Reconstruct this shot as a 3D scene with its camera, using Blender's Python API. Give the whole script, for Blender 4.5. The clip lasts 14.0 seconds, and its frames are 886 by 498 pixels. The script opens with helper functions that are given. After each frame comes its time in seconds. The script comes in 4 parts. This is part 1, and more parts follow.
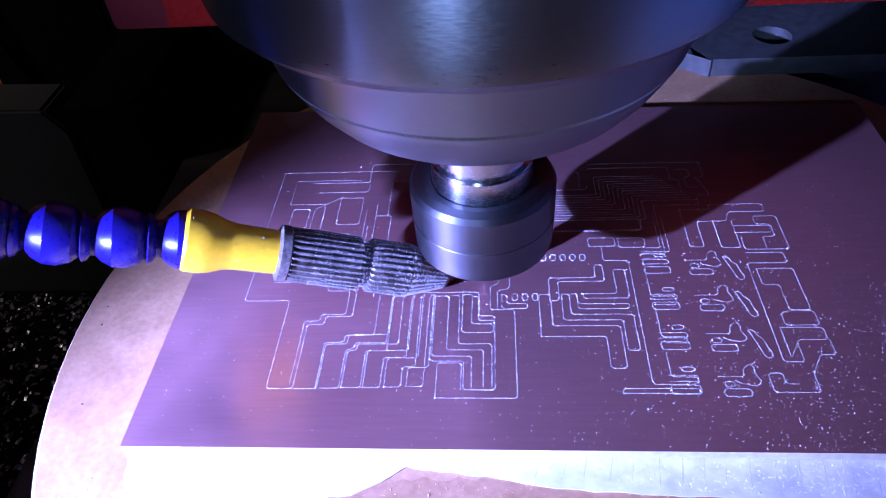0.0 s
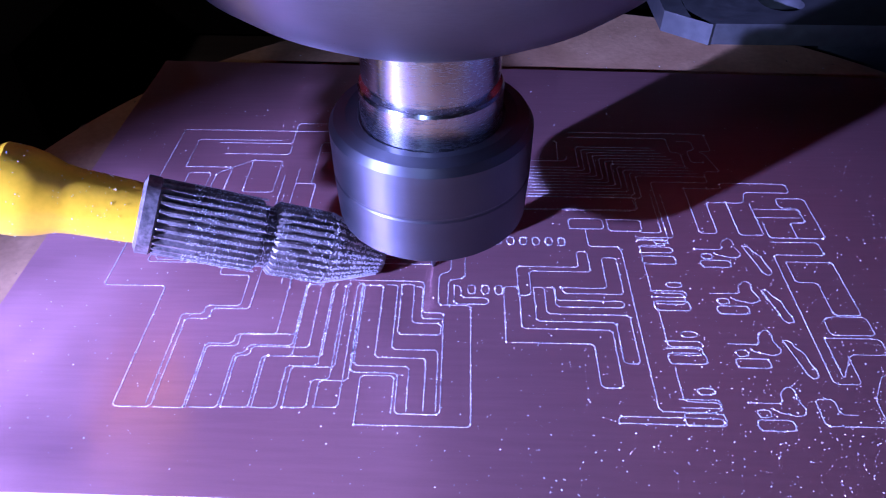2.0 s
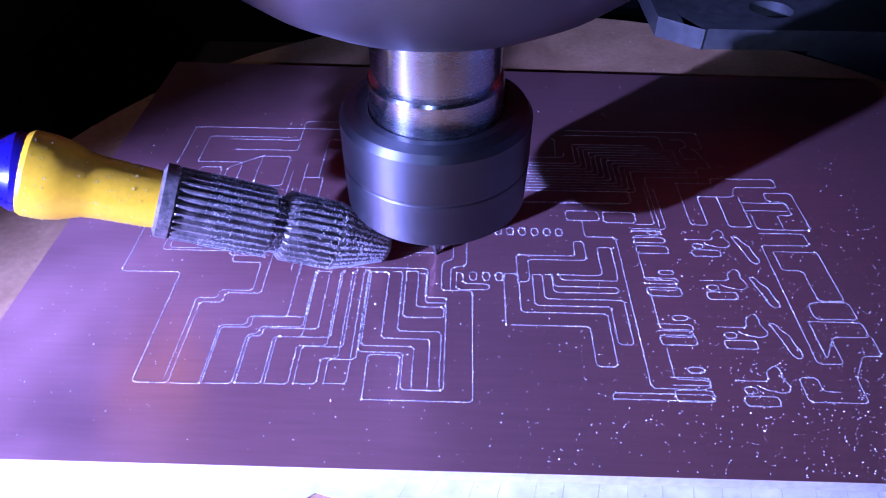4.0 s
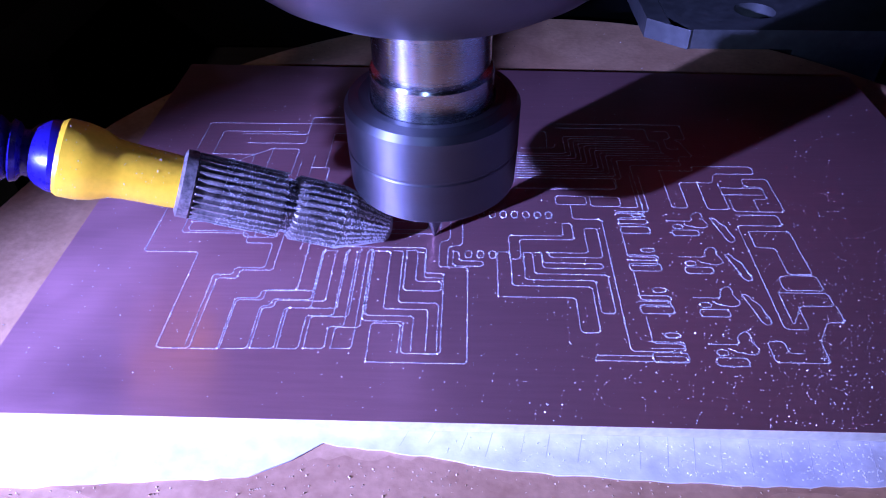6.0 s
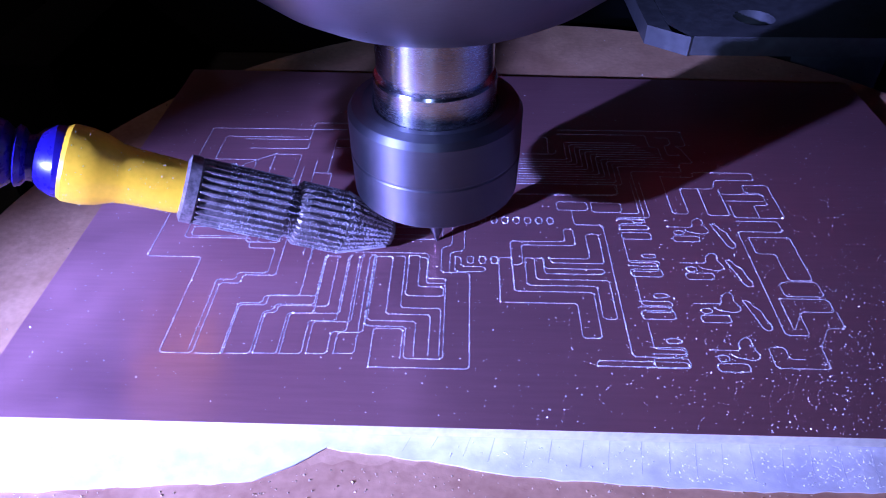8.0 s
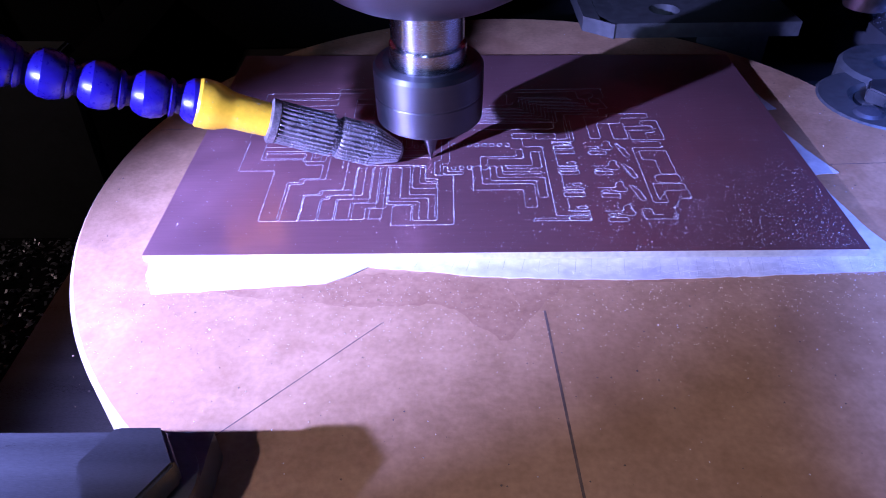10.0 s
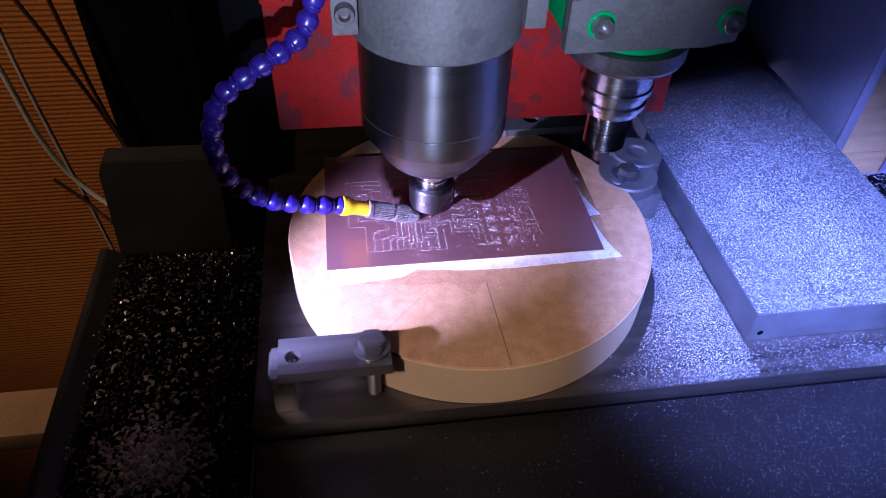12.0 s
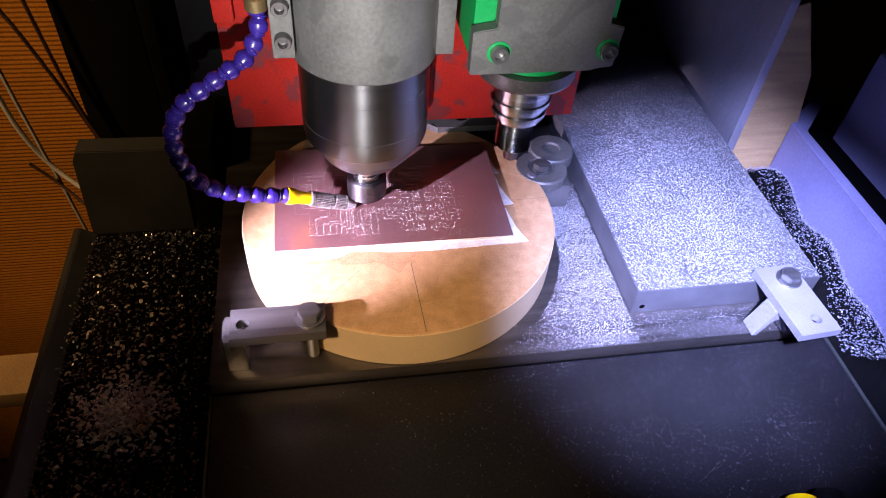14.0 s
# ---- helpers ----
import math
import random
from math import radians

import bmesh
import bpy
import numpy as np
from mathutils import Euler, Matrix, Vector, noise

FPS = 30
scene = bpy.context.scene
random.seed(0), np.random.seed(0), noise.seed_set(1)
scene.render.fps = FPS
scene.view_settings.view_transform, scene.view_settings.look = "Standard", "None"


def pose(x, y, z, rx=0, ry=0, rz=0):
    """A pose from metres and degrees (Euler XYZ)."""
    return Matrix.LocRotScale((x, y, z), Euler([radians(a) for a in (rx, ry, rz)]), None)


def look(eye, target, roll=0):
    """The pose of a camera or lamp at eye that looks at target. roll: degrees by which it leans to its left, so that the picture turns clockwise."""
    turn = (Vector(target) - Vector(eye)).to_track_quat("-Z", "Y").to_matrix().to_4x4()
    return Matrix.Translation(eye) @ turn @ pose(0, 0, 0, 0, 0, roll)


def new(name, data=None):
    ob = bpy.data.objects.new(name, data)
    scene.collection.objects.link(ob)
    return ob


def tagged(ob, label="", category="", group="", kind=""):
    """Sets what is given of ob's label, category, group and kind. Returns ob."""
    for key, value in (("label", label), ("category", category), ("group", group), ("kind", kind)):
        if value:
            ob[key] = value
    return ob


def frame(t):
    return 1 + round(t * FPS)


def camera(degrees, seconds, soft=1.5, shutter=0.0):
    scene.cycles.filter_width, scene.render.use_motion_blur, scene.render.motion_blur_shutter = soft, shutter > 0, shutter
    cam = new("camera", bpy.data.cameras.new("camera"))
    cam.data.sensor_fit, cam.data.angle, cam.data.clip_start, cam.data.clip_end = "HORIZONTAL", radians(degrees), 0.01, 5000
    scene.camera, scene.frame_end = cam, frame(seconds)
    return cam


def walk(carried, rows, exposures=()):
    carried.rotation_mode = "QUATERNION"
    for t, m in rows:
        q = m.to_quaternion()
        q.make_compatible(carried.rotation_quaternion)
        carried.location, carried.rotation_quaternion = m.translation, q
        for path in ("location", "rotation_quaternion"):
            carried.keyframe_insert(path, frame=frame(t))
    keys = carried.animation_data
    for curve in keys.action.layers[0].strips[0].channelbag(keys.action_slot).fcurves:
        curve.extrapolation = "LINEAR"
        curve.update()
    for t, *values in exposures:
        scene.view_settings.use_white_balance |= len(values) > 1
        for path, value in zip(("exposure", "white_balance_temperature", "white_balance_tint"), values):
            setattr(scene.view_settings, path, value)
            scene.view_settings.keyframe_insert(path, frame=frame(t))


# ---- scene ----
K = 0.001  # everything below is drawn in millimetres
cam = camera(64.6, 14.0, soft=1.05)
EXPOSURES = [(0, -0.95, 3800, 16), (0.6, -1.45, 3650, 23), (1.2, -1.42, 3650, 23), (2.2, -1.0, 4000, 22), (2.9, -1.05, 4000, 22), (3.6, -1.25, 3850, 23), (8.7, -1.45, 3850, 24), (10.8, -1.05, 4200, 22), (11.6, -0.95, 4450, 18), (12.1, -0.65, 4950, 16), (12.45, -0.3, 6200, 0), (13, -0.05, 6700, 0), (14, 0, 6700, 0)]
PATH = [  # seconds, place in millimetres, heading, pitch, lean
    (0, 45.2, -42.3, 72.2, 6.07, -43.48, -4.88),
    (0.5, 46.1, -38.9, 64.8, 4.37, -43.45, -3.07),
    (1, 47.7, -35.3, 56.5, 2.78, -43.05, -1.5),
    (1.5, 48.2, -30.4, 53.8, 2.54, -42.23, -1.37),
    (2, 46.1, -27.3, 51.6, 1.65, -42.14, -0),
    (2.5, 45.6, -25.8, 51.5, 2.02, -42.34, -0.06),
    (3, 45.9, -30.6, 51.7, 1.32, -41.43, 0.39),
    (3.5, 45.9, -32.8, 52.1, 1.24, -41.75, 0.44),
    (3.7, 45.6, -31.5, 52, 1.3, -41.49, 0.44),
    (5.8, 46.7, -36.5, 53.7, 1.97, -40.68, -0.31),
    (6, 46.8, -38.4, 53.5, 2.02, -40.39, -0.37),
    (6.5, 46.8, -41.4, 53.7, 1.84, -40.31, -0.15),
    (7, 46.5, -40.1, 54.2, 1.96, -40.47, -0.15),
    (7.5, 46.1, -36.1, 54.1, 1.91, -40.63, -0.02),
    (8, 46.4, -38.6, 53.8, 1.87, -40.02, -0.15),
    (8.5, 46.2, -41.3, 53.4, 1.73, -40.18, -0.71),
    (8.7, 47, -39.5, 55.2, 1.47, -41.25, -1.21),
    (10.8, 46.2, -117.9, 97.2, -0.84, -38.3, 0.12),
    (11, 39.6, -125, 111, -3.4, -40.07, 0.85),
    (11.5, 26.4, -154.3, 151.3, -6.53, -42.96, 1.43),
    (12, 12.2, -191.3, 192, -9.59, -43.66, 2.48),
    (12.5, 2.4, -212.6, 223, -12.04, -43.15, 3.82),
    (13, 3.1, -214.3, 224.9, -13.15, -44.84, 5.61),
    (13.5, 14.1, -212.6, 232.5, -13.31, -45.08, 6.26),
    (14, 25.5, -223.5, 229.6, -12.91, -45.78, 5.32),
]
walk(cam, [(t, pose(x * K, y * K, z * K, 0, 0, yaw) @ pose(0, 0, 0, 90 + pitch) @ pose(0, 0, 0, 0, 0, lean)) for t, x, y, z, yaw, pitch, lean in PATH],
     exposures=EXPOSURES)
# ---- world and lamps ----
world = bpy.data.worlds.new("world")
scene.world = world
world.use_nodes = True
bg = world.node_tree.nodes["Background"]
bg.inputs["Color"].default_value = (0.9, 0.75, 0.6, 1)
bg.inputs["Strength"].default_value = 0.0006


def spot(name, eye, target, watts, size, blend, color, radius):
    lamp = bpy.data.lights.new(name, "SPOT")
    lamp.energy, lamp.spot_size, lamp.spot_blend = watts, radians(size), blend
    lamp.color, lamp.shadow_soft_size = color, radius * K
    ob = new(name, lamp)
    ob.matrix_world = look([v * K for v in eye], [v * K for v in target])
    return ob


# a low torch at the front, a fill lamp added for the spindles, the cool work lamp over the chip-covered bar, a warm
# bulb in the room, a warm fill added for the disc
spot("torch_light", (-84, -77, 59), (17, 0, 0), 11.2, 39, 1.0, (0.80, 0.62, 1.0), 2.0)
# added fill, not a lamp of the machine: brightens spindles, sleeve and red plate
spot("spindle_fill_light", (-10, -300, 150), (44, 40, 114), 13.0, 36.5, 1.0, (0.85, 0.78, 0.85), 3.0)
spot("work_light", (70, -255, 300), (196, -32, -8), 86.0, 32, 1.0, (0.40, 0.42, 1.0), 6)
spot("bulb_light", (-420, -80, 340), (-220, 230, 0), 7.5, 68, 0.8, (1.0, 0.55, 0.26), 20)
# extra warm fill, added so the front of the disc isn't left dim
spot("disc_fill_light", (-220, -380, 430), (58, -76, -5), 18.0, 18.5, 1.0, (1.0, 0.62, 0.38), 12)


# ---- materials ----
def material(name, color, rough=0.5, metal=0.0, var=0.25, scale=200.0, bump=0.15, fine=1200.0,
             stretch=(1, 1, 1), color2=None, spec=0.5, island=0.0, stain=None):
    """Two scales of colour variation and a fine relief, in object space."""
    m = bpy.data.materials.new(name)
    m.use_nodes = True
    n, l = m.node_tree.nodes, m.node_tree.links
    b = n["Principled BSDF"]
    b.inputs["Metallic"].default_value = metal
    b.inputs["Specular IOR Level"].default_value = spec
    tc = n.new("ShaderNodeTexCoord")
    mp = n.new("ShaderNodeMapping")
    mp.inputs["Scale"].default_value = stretch
    l.new(tc.outputs["Object"], mp.inputs["Vector"])
    big, small = n.new("ShaderNodeTexNoise"), n.new("ShaderNodeTexNoise")
    big.inputs["Scale"].default_value, big.inputs["Detail"].default_value = scale * 0.25, 6
    small.inputs["Scale"].default_value, small.inputs["Detail"].default_value = fine, 4
    l.new(mp.outputs[0], big.inputs["Vector"])
    l.new(mp.outputs[0], small.inputs["Vector"])
    mix = n.new("ShaderNodeMix")
    mix.data_type = "FLOAT"
    mix.inputs["Factor"].default_value = 0.45
    l.new(big.outputs[0], mix.inputs["A"])
    l.new(small.outputs[0], mix.inputs["B"])
    ramp = n.new("ShaderNodeValToRGB")
    c2 = color2 or tuple(c * (1 - var) for c in color)
    c1 = tuple(min(1, c * (1 + var * 0.6)) for c in color)
    ramp.color_ramp.elements[0].position, ramp.color_ramp.elements[1].position = 0.36, 0.64
    ramp.color_ramp.elements[0].color, ramp.color_ramp.elements[1].color = (*c2, 1), (*c1, 1)
    l.new(mix.outputs[0], ramp.inputs[0])
    out = ramp.outputs[0]
    if island:
        geo = n.new("ShaderNodeNewGeometry")
        hsv = n.new("ShaderNodeHueSaturation")
        rng = n.new("ShaderNodeMapRange")
        rng.inputs["To Min"].default_value, rng.inputs["To Max"].default_value = 1 - island, 1 + island
        l.new(geo.outputs["Random Per Island"], rng.inputs["Value"])
        l.new(rng.outputs[0], hsv.inputs["Value"])
        l.new(out, hsv.inputs["Color"])
        out = hsv.outputs[0]
    if stain:
        blot, soak = n.new("ShaderNodeTexNoise"), n.new("ShaderNodeValToRGB")
        blot.inputs["Scale"].default_value, blot.inputs["Detail"].default_value = stain[1], 3
        blot.inputs["Distortion"].default_value = 0.6
        l.new(tc.outputs["Object"], blot.inputs["Vector"])
        soak.color_ramp.elements[0].position, soak.color_ramp.elements[1].position = 0.56, 0.60
        soak.color_ramp.elements[0].color, soak.color_ramp.elements[1].color = (0, 0, 0, 1), (stain[2],) * 3 + (1,)
        l.new(blot.outputs[0], soak.inputs[0])
        over = n.new("ShaderNodeMix")
        over.data_type = "RGBA"
        l.new(soak.outputs[0], over.inputs["Factor"])
        l.new(out, over.inputs["A"])
        over.inputs["B"].default_value = (*stain[0], 1)
        out = over.outputs["Result"]
    l.new(out, b.inputs["Base Color"])
    rr = n.new("ShaderNodeMapRange")
    rr.inputs["From Min"].default_value, rr.inputs["From Max"].default_value = 0.3, 0.7
    rr.inputs["To Min"].default_value, rr.inputs["To Max"].default_value = max(0.04, rough * 0.75), min(1, rough * 1.25)
    l.new(mix.outputs[0], rr.inputs["Value"])
    l.new(rr.outputs[0], b.inputs["Roughness"])
    if bump:
        bp = n.new("ShaderNodeBump")
        bp.inputs["Strength"].default_value, bp.inputs["Distance"].default_value = bump, 0.00006
        l.new(small.outputs[0], bp.inputs["Height"])
        l.new(bp.outputs[0], b.inputs["Normal"])
    return m


M = {}
M["copper"] = material("copper_foil", (0.48, 0.25, 0.25), 0.36, 0.75, 0.07, 260, 0.05, 2500, (2, 30, 1))
grain = M["copper"].node_tree.nodes.new("ShaderNodeCombineXYZ")  # the foil is brushed along x
grain.inputs[1].default_value = 1.0
shader = M["copper"].node_tree.nodes["Principled BSDF"]
shader.inputs["Anisotropic"].default_value = 0.8
haze, soft = M["copper"].node_tree.nodes.new("ShaderNodeTexNoise"), M["copper"].node_tree.nodes.new("ShaderNodeMapRange")
haze.inputs["Scale"].default_value, haze.inputs["Detail"].default_value = 42.0, 4.0  # rubbed and handled patches
soft.inputs["From Min"].default_value, soft.inputs["From Max"].default_value = 0.35, 0.65
soft.inputs["To Min"].default_value, soft.inputs["To Max"].default_value = 0.29, 0.47
where = M["copper"].node_tree.nodes.new("ShaderNodeTexCoord")
for a, b in ((where.outputs["Object"], haze.inputs["Vector"]), (haze.outputs[0], soft.inputs["Value"]), (soft.outputs[0], shader.inputs["Roughness"])):
    M["copper"].node_tree.links.new(a, b)
M["copper"].node_tree.links.new(grain.outputs[0], shader.inputs["Tangent"])
def turned(name, amount):
    """Fine turning marks round z: highlights are drawn out along the axis."""
    nodes, links = M[name].node_tree.nodes, M[name].node_tree.links
    way = nodes.new("ShaderNodeTangent")
    way.direction_type, way.axis = "RADIAL", "Z"
    b = nodes["Principled BSDF"]
    b.inputs["Anisotropic"].default_value, b.inputs["Anisotropic Rotation"].default_value = amount, 0.25
    links.new(way.outputs[0], b.inputs["Tangent"])


M["laminate"] = material("glass_laminate", (0.62, 0.6, 0.45), 0.5, 0, 0.2, 300, 0.1)
M["groove"] = material("milled_groove", (0.66, 0.62, 0.61), 0.45, 0.1, 0.75, 3000, 0.9, 4000)
M["burr"] = material("copper_burr", (0.95, 0.9, 0.88), 0.35, 0.25, 0.3, 3000, 0.2, 4000, island=0.3)
M["mdf"] = material("mdf_board", (0.48, 0.305, 0.16), 0.75, 0, 0.25, 900, 0.8, 1100, color2=(0.40, 0.245, 0.12), spec=0.25, stain=((0.30, 0.16, 0.07), 32.0, 0.25))
M["rim"] = material("mdf_edge", (0.58, 0.45, 0.27), 0.85, 0, 0.18, 60, 0.5, 2200, spec=0.2)
M["bed"] = material("worn_bed_steel", (0.20, 0.185, 0.17), 0.33, 0.9, 0.35, 60, 0.08, 1800, (1, 12, 1))
M["dusted"] = material("chip_dusted_steel", (0.13, 0.13, 0.145), 0.5, 0.5, 0.25, 300, 0.3, 3500)
M["tape"] = material("white_tape", (0.8, 0.8, 0.8), 0.6, 0, 0.2, 900, 1.0, 600)
M["crease"] = material("tape_crease", (0.62, 0.62, 0.66), 0.7, 0, 0.2, 900, 0)
M["pencil"] = material("pencil_line", (0.17, 0.12, 0.09), 0.8, 0, 0.4, 2000, 0)
M["steel"] = material("ground_steel", (0.27, 0.27, 0.27), 0.34, 0.85, 0.3, 60, 0.08, 1800, (1, 18, 1))
M["polished"] = material("polished_steel", (0.20, 0.20, 0.21), 0.32, 0.97, 0.1, 60, 0.03, 1500, (1, 1, 6))
M["shaft"] = material("bright_shaft_steel", (0.55, 0.55, 0.57), 0.25, 1.0, 0.08, 60, 0.0, 1500, (1, 1, 12))
M["nut"] = material("turned_nut_steel", (0.15, 0.15, 0.16), 0.48, 1.0, 0.12, 60, 0.02, 1500, (1, 1, 30))
for key, amount in (("polished", 0.85), ("shaft", 0.8), ("nut", 0.7)):
    turned(key, amount)
M["darksteel"] = material("oiled_dark_steel", (0.13, 0.12, 0.12), 0.4, 0.7, 0.35, 80, 0.1, 900)
M["cast"] = material("cast_aluminium", (0.14, 0.14, 0.135), 0.55, 0.45, 0.28, 130, 0.08, 700, stain=((0.085, 0.085, 0.085), 45.0, 0.5))
M["alu"] = material("brushed_aluminium", (0.38, 0.37, 0.43), 0.45, 0.5, 0.25, 90, 0.06, 1500, (1, 1, 0.5))
M["black"] = material("black_paint", (0.0035, 0.0035, 0.004), 0.8, 0.0, 0.35, 70, 0.12, 900, spec=0.05)
M["blackmetal"] = material("black_plate", (0.030, 0.028, 0.031), 0.36, 0.75, 0.4, 45, 0.1, 900)
M["red"] = material("red_paint", (0.30, 0.012, 0.008), 0.55, 0.0, 0.35, 90, 0.15, 900, spec=0.2, stain=((0.05, 0.03, 0.04), 60.0, 0.6))
M["green"] = material("green_paint", (0.01, 0.28, 0.07), 0.4, 0.05, 0.2, 90, 0.1, 900)
M["blue"] = material("blue_plastic", (0.028, 0.014, 0.18), 0.28, 0, 0.2, 200, 0.05, 1500)
M["yellow"] = material("yellow_plastic", (0.93, 0.60, 0.003), 0.35, 0, 0.1, 250, 0.1, 1500)
M["brass"] = material("worn_brass", (0.55, 0.40, 0.2), 0.3, 0.9, 0.3, 200, 0.1, 1500)
M["knurl"] = material("dusty_knurled_metal", (0.26, 0.23, 0.21), 0.5, 0.4, 0.6, 2400, 0.6, 2600)
M["chip"] = material("aluminium_chips", (0.62, 0.63, 0.68), 0.5, 0.25, 0.2, 300, 0, island=0.5)
M["darkchip"] = material("dark_chips", (0.21, 0.21, 0.22), 0.3, 0.75, 0.5, 300, 0, island=0.8)
# plain aluminium chips; the blue of the lamplight there is put into their colour
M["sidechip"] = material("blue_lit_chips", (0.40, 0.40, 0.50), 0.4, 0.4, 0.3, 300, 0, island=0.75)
M["shaving"] = material("pale_shavings", (0.75, 0.68, 0.50), 0.6, 0, 0.25, 300, 0, island=0.4)
M["wood"] = material("raw_pine", (0.52, 0.35, 0.17), 0.6, 0, 0.3, 80, 0.25, 900, (1, 1, 9))
M["orange"] = material("orange_sheet", (0.42, 0.17, 0.03), 0.16, 0, 0.3, 30, 0.05, 700)
M["grey"] = material("grey_plate", (0.038, 0.042, 0.04), 0.6, 0.2, 0.35, 90, 0.2, 900)
M["violet"] = material("blue_grey_enclosure", (0.30, 0.29, 0.52), 0.5, 0, 0.2, 60, 0.15, 700)
M["cable"] = material("dark_cable", (0.05, 0.025, 0.015), 0.45, 0, 0.2, 300, 0)
M["whitecable"] = material("grey_cable", (0.42, 0.42, 0.38), 0.45, 0, 0.2, 300, 0)
M["wall"] = material("workshop_wall", (0.30, 0.24, 0.18), 0.85, 0, 0.2, 6, 0.2, 60)
M["floor"] = material("concrete_floor", (0.22, 0.21, 0.2), 0.8, 0, 0.25, 8, 0.2, 60)


# ---- mesh helpers (millimetres) ----
def thing(name, at, label, category, group="", kind=""):
    ob = new(name)
    ob.empty_display_size = 0.01
    ob.location = [v * K for v in at]
    return tagged(ob, label, category, group, kind)


def to_mesh(name, bm, mat, sharp=20):
    me = bpy.data.meshes.new(name)
    bmesh.ops.scale(bm, vec=(K, K, K), verts=bm.verts)
    bm.normal_update()
    bm.to_mesh(me)
    bm.free()
    me.materials.append(M[mat])
    me.shade_smooth()
    me.set_sharp_from_angle(angle=radians(sharp))
    return me


def part(name, bm, mat, parent, label="", at=(0, 0, 0), kind=""):
    ob = new(name, to_mesh(name, bm, mat))
    ob.parent = parent
    ob.location = [v * K for v in at]
    return tagged(ob, label, kind=kind)


def solo(name, bm, mat, label, category, at=(0, 0, 0), kind="", group=""):
    ob = new(name, to_mesh(name, bm, mat))
    ob.location = [v * K for v in at]
    return tagged(ob, label, category, group, kind)


def box(x0, x1, y0, y1, z0, z1, bevel=0.0, seg=2):
    bm = bmesh.new()
    bmesh.ops.create_cube(bm, size=1)
    for v in bm.verts:
        v.co = Vector(((x0 + x1) / 2 + v.co.x * (x1 - x0), (y0 + y1) / 2 + v.co.y * (y1 - y0), (z0 + z1) / 2 + v.co.z * (z1 - z0)))
    if bevel:
        bmesh.ops.bevel(bm, geom=bm.edges[:], offset=bevel, segments=seg, affect="EDGES", profile=0.6)
    return bm


def lathe(profile, seg=48, m=None, flutes=0, depth=0.0):
    """Turn (radius, height) pairs round z. flutes: knurls of that depth."""
    bm = bmesh.new()
    rings = []
    for r, z in profile:
        if r < 1e-6:
            rings.append([bm.verts.new((0, 0, z))])
            continue
        ring = []
        for i in range(seg):
            a = 2 * math.pi * i / seg
            rr = r - (depth if flutes and i % (seg // flutes) < (seg // flutes) // 2 else 0)
            ring.append(bm.verts.new((rr * math.cos(a), rr * math.sin(a), z)))
        rings.append(ring)
    for a, b in zip(rings, rings[1:]):
        for i in range(seg):
            j = (i + 1) % seg
            if len(a) == 1 and len(b) == 1:
                continue
            if len(a) == 1:
                bm.faces.new((a[0], b[j], b[i]))
            elif len(b) == 1:
                bm.faces.new((a[i], a[j], b[0]))
            else:
                bm.faces.new((a[i], a[j], b[j], b[i]))
    for ring, flip in ((rings[0], True), (rings[-1], False)):
        if len(ring) > 1:
            bm.faces.new(ring[::-1] if flip else ring)
    bmesh.ops.recalc_face_normals(bm, faces=bm.faces)
    if m:
        bmesh.ops.transform(bm, matrix=m, verts=bm.verts)
    return bm


def prism(points, z0, z1, bevel=0.0, m=None):
    """Extrude an outline in the xy plane."""
    bm = bmesh.new()
    lo = [bm.verts.new((x, y, z0)) for x, y in points]
    hi = [bm.verts.new((x, y, z1)) for x, y in points]
    bm.faces.new(lo[::-1])
    bm.faces.new(hi)
    n = len(points)
    for i in range(n):
        bm.faces.new((lo[i], lo[(i + 1) % n], hi[(i + 1) % n], hi[i]))
    bmesh.ops.recalc_face_normals(bm, faces=bm.faces)
    if bevel:
        bmesh.ops.bevel(bm, geom=bm.edges[:], offset=bevel, segments=2, affect="EDGES")
    if m:
        bmesh.ops.transform(bm, matrix=m, verts=bm.verts)
    return bm


def plate_with_hole(x0, x1, y0, y1, z0, z1, cx, cy, r, seg=32, bm=None):
    """A flat bar pierced by one round hole."""
    bm = bm or bmesh.new()
    base = [2 * math.pi * i / seg for i in range(seg)]
    corners = [math.atan2(y - cy, x - cx) % (2 * math.pi) for x in (x0, x1) for y in (y0, y1)]
    angles = sorted(set(base) | set(corners))
    inner, outer = [], []
    for a in angles:
        c, s = math.cos(a), math.sin(a)
        far = min(((x1 - cx) / c if c > 1e-9 else (x0 - cx) / c if c < -1e-9 else 1e9),
                  ((y1 - cy) / s if s > 1e-9 else (y0 - cy) / s if s < -1e-9 else 1e9))
        inner.append([bm.verts.new((cx + r * c, cy + r * s, z)) for z in (z0, z1)])
        outer.append([bm.verts.new((cx + far * c, cy + far * s, z)) for z in (z0, z1)])
    n = len(angles)
    for i in range(n):
        j = (i + 1) % n
        bm.faces.new((inner[i][1], outer[i][1], outer[j][1], inner[j][1]))
        bm.faces.new((inner[i][0], inner[j][0], outer[j][0], outer[i][0]))
        bm.faces.new((outer[i][0], outer[j][0], outer[j][1], outer[i][1]))
        bm.faces.new((inner[i][1], inner[j][1], inner[j][0], inner[i][0]))
    bmesh.ops.recalc_face_normals(bm, faces=bm.faces)
    return bm


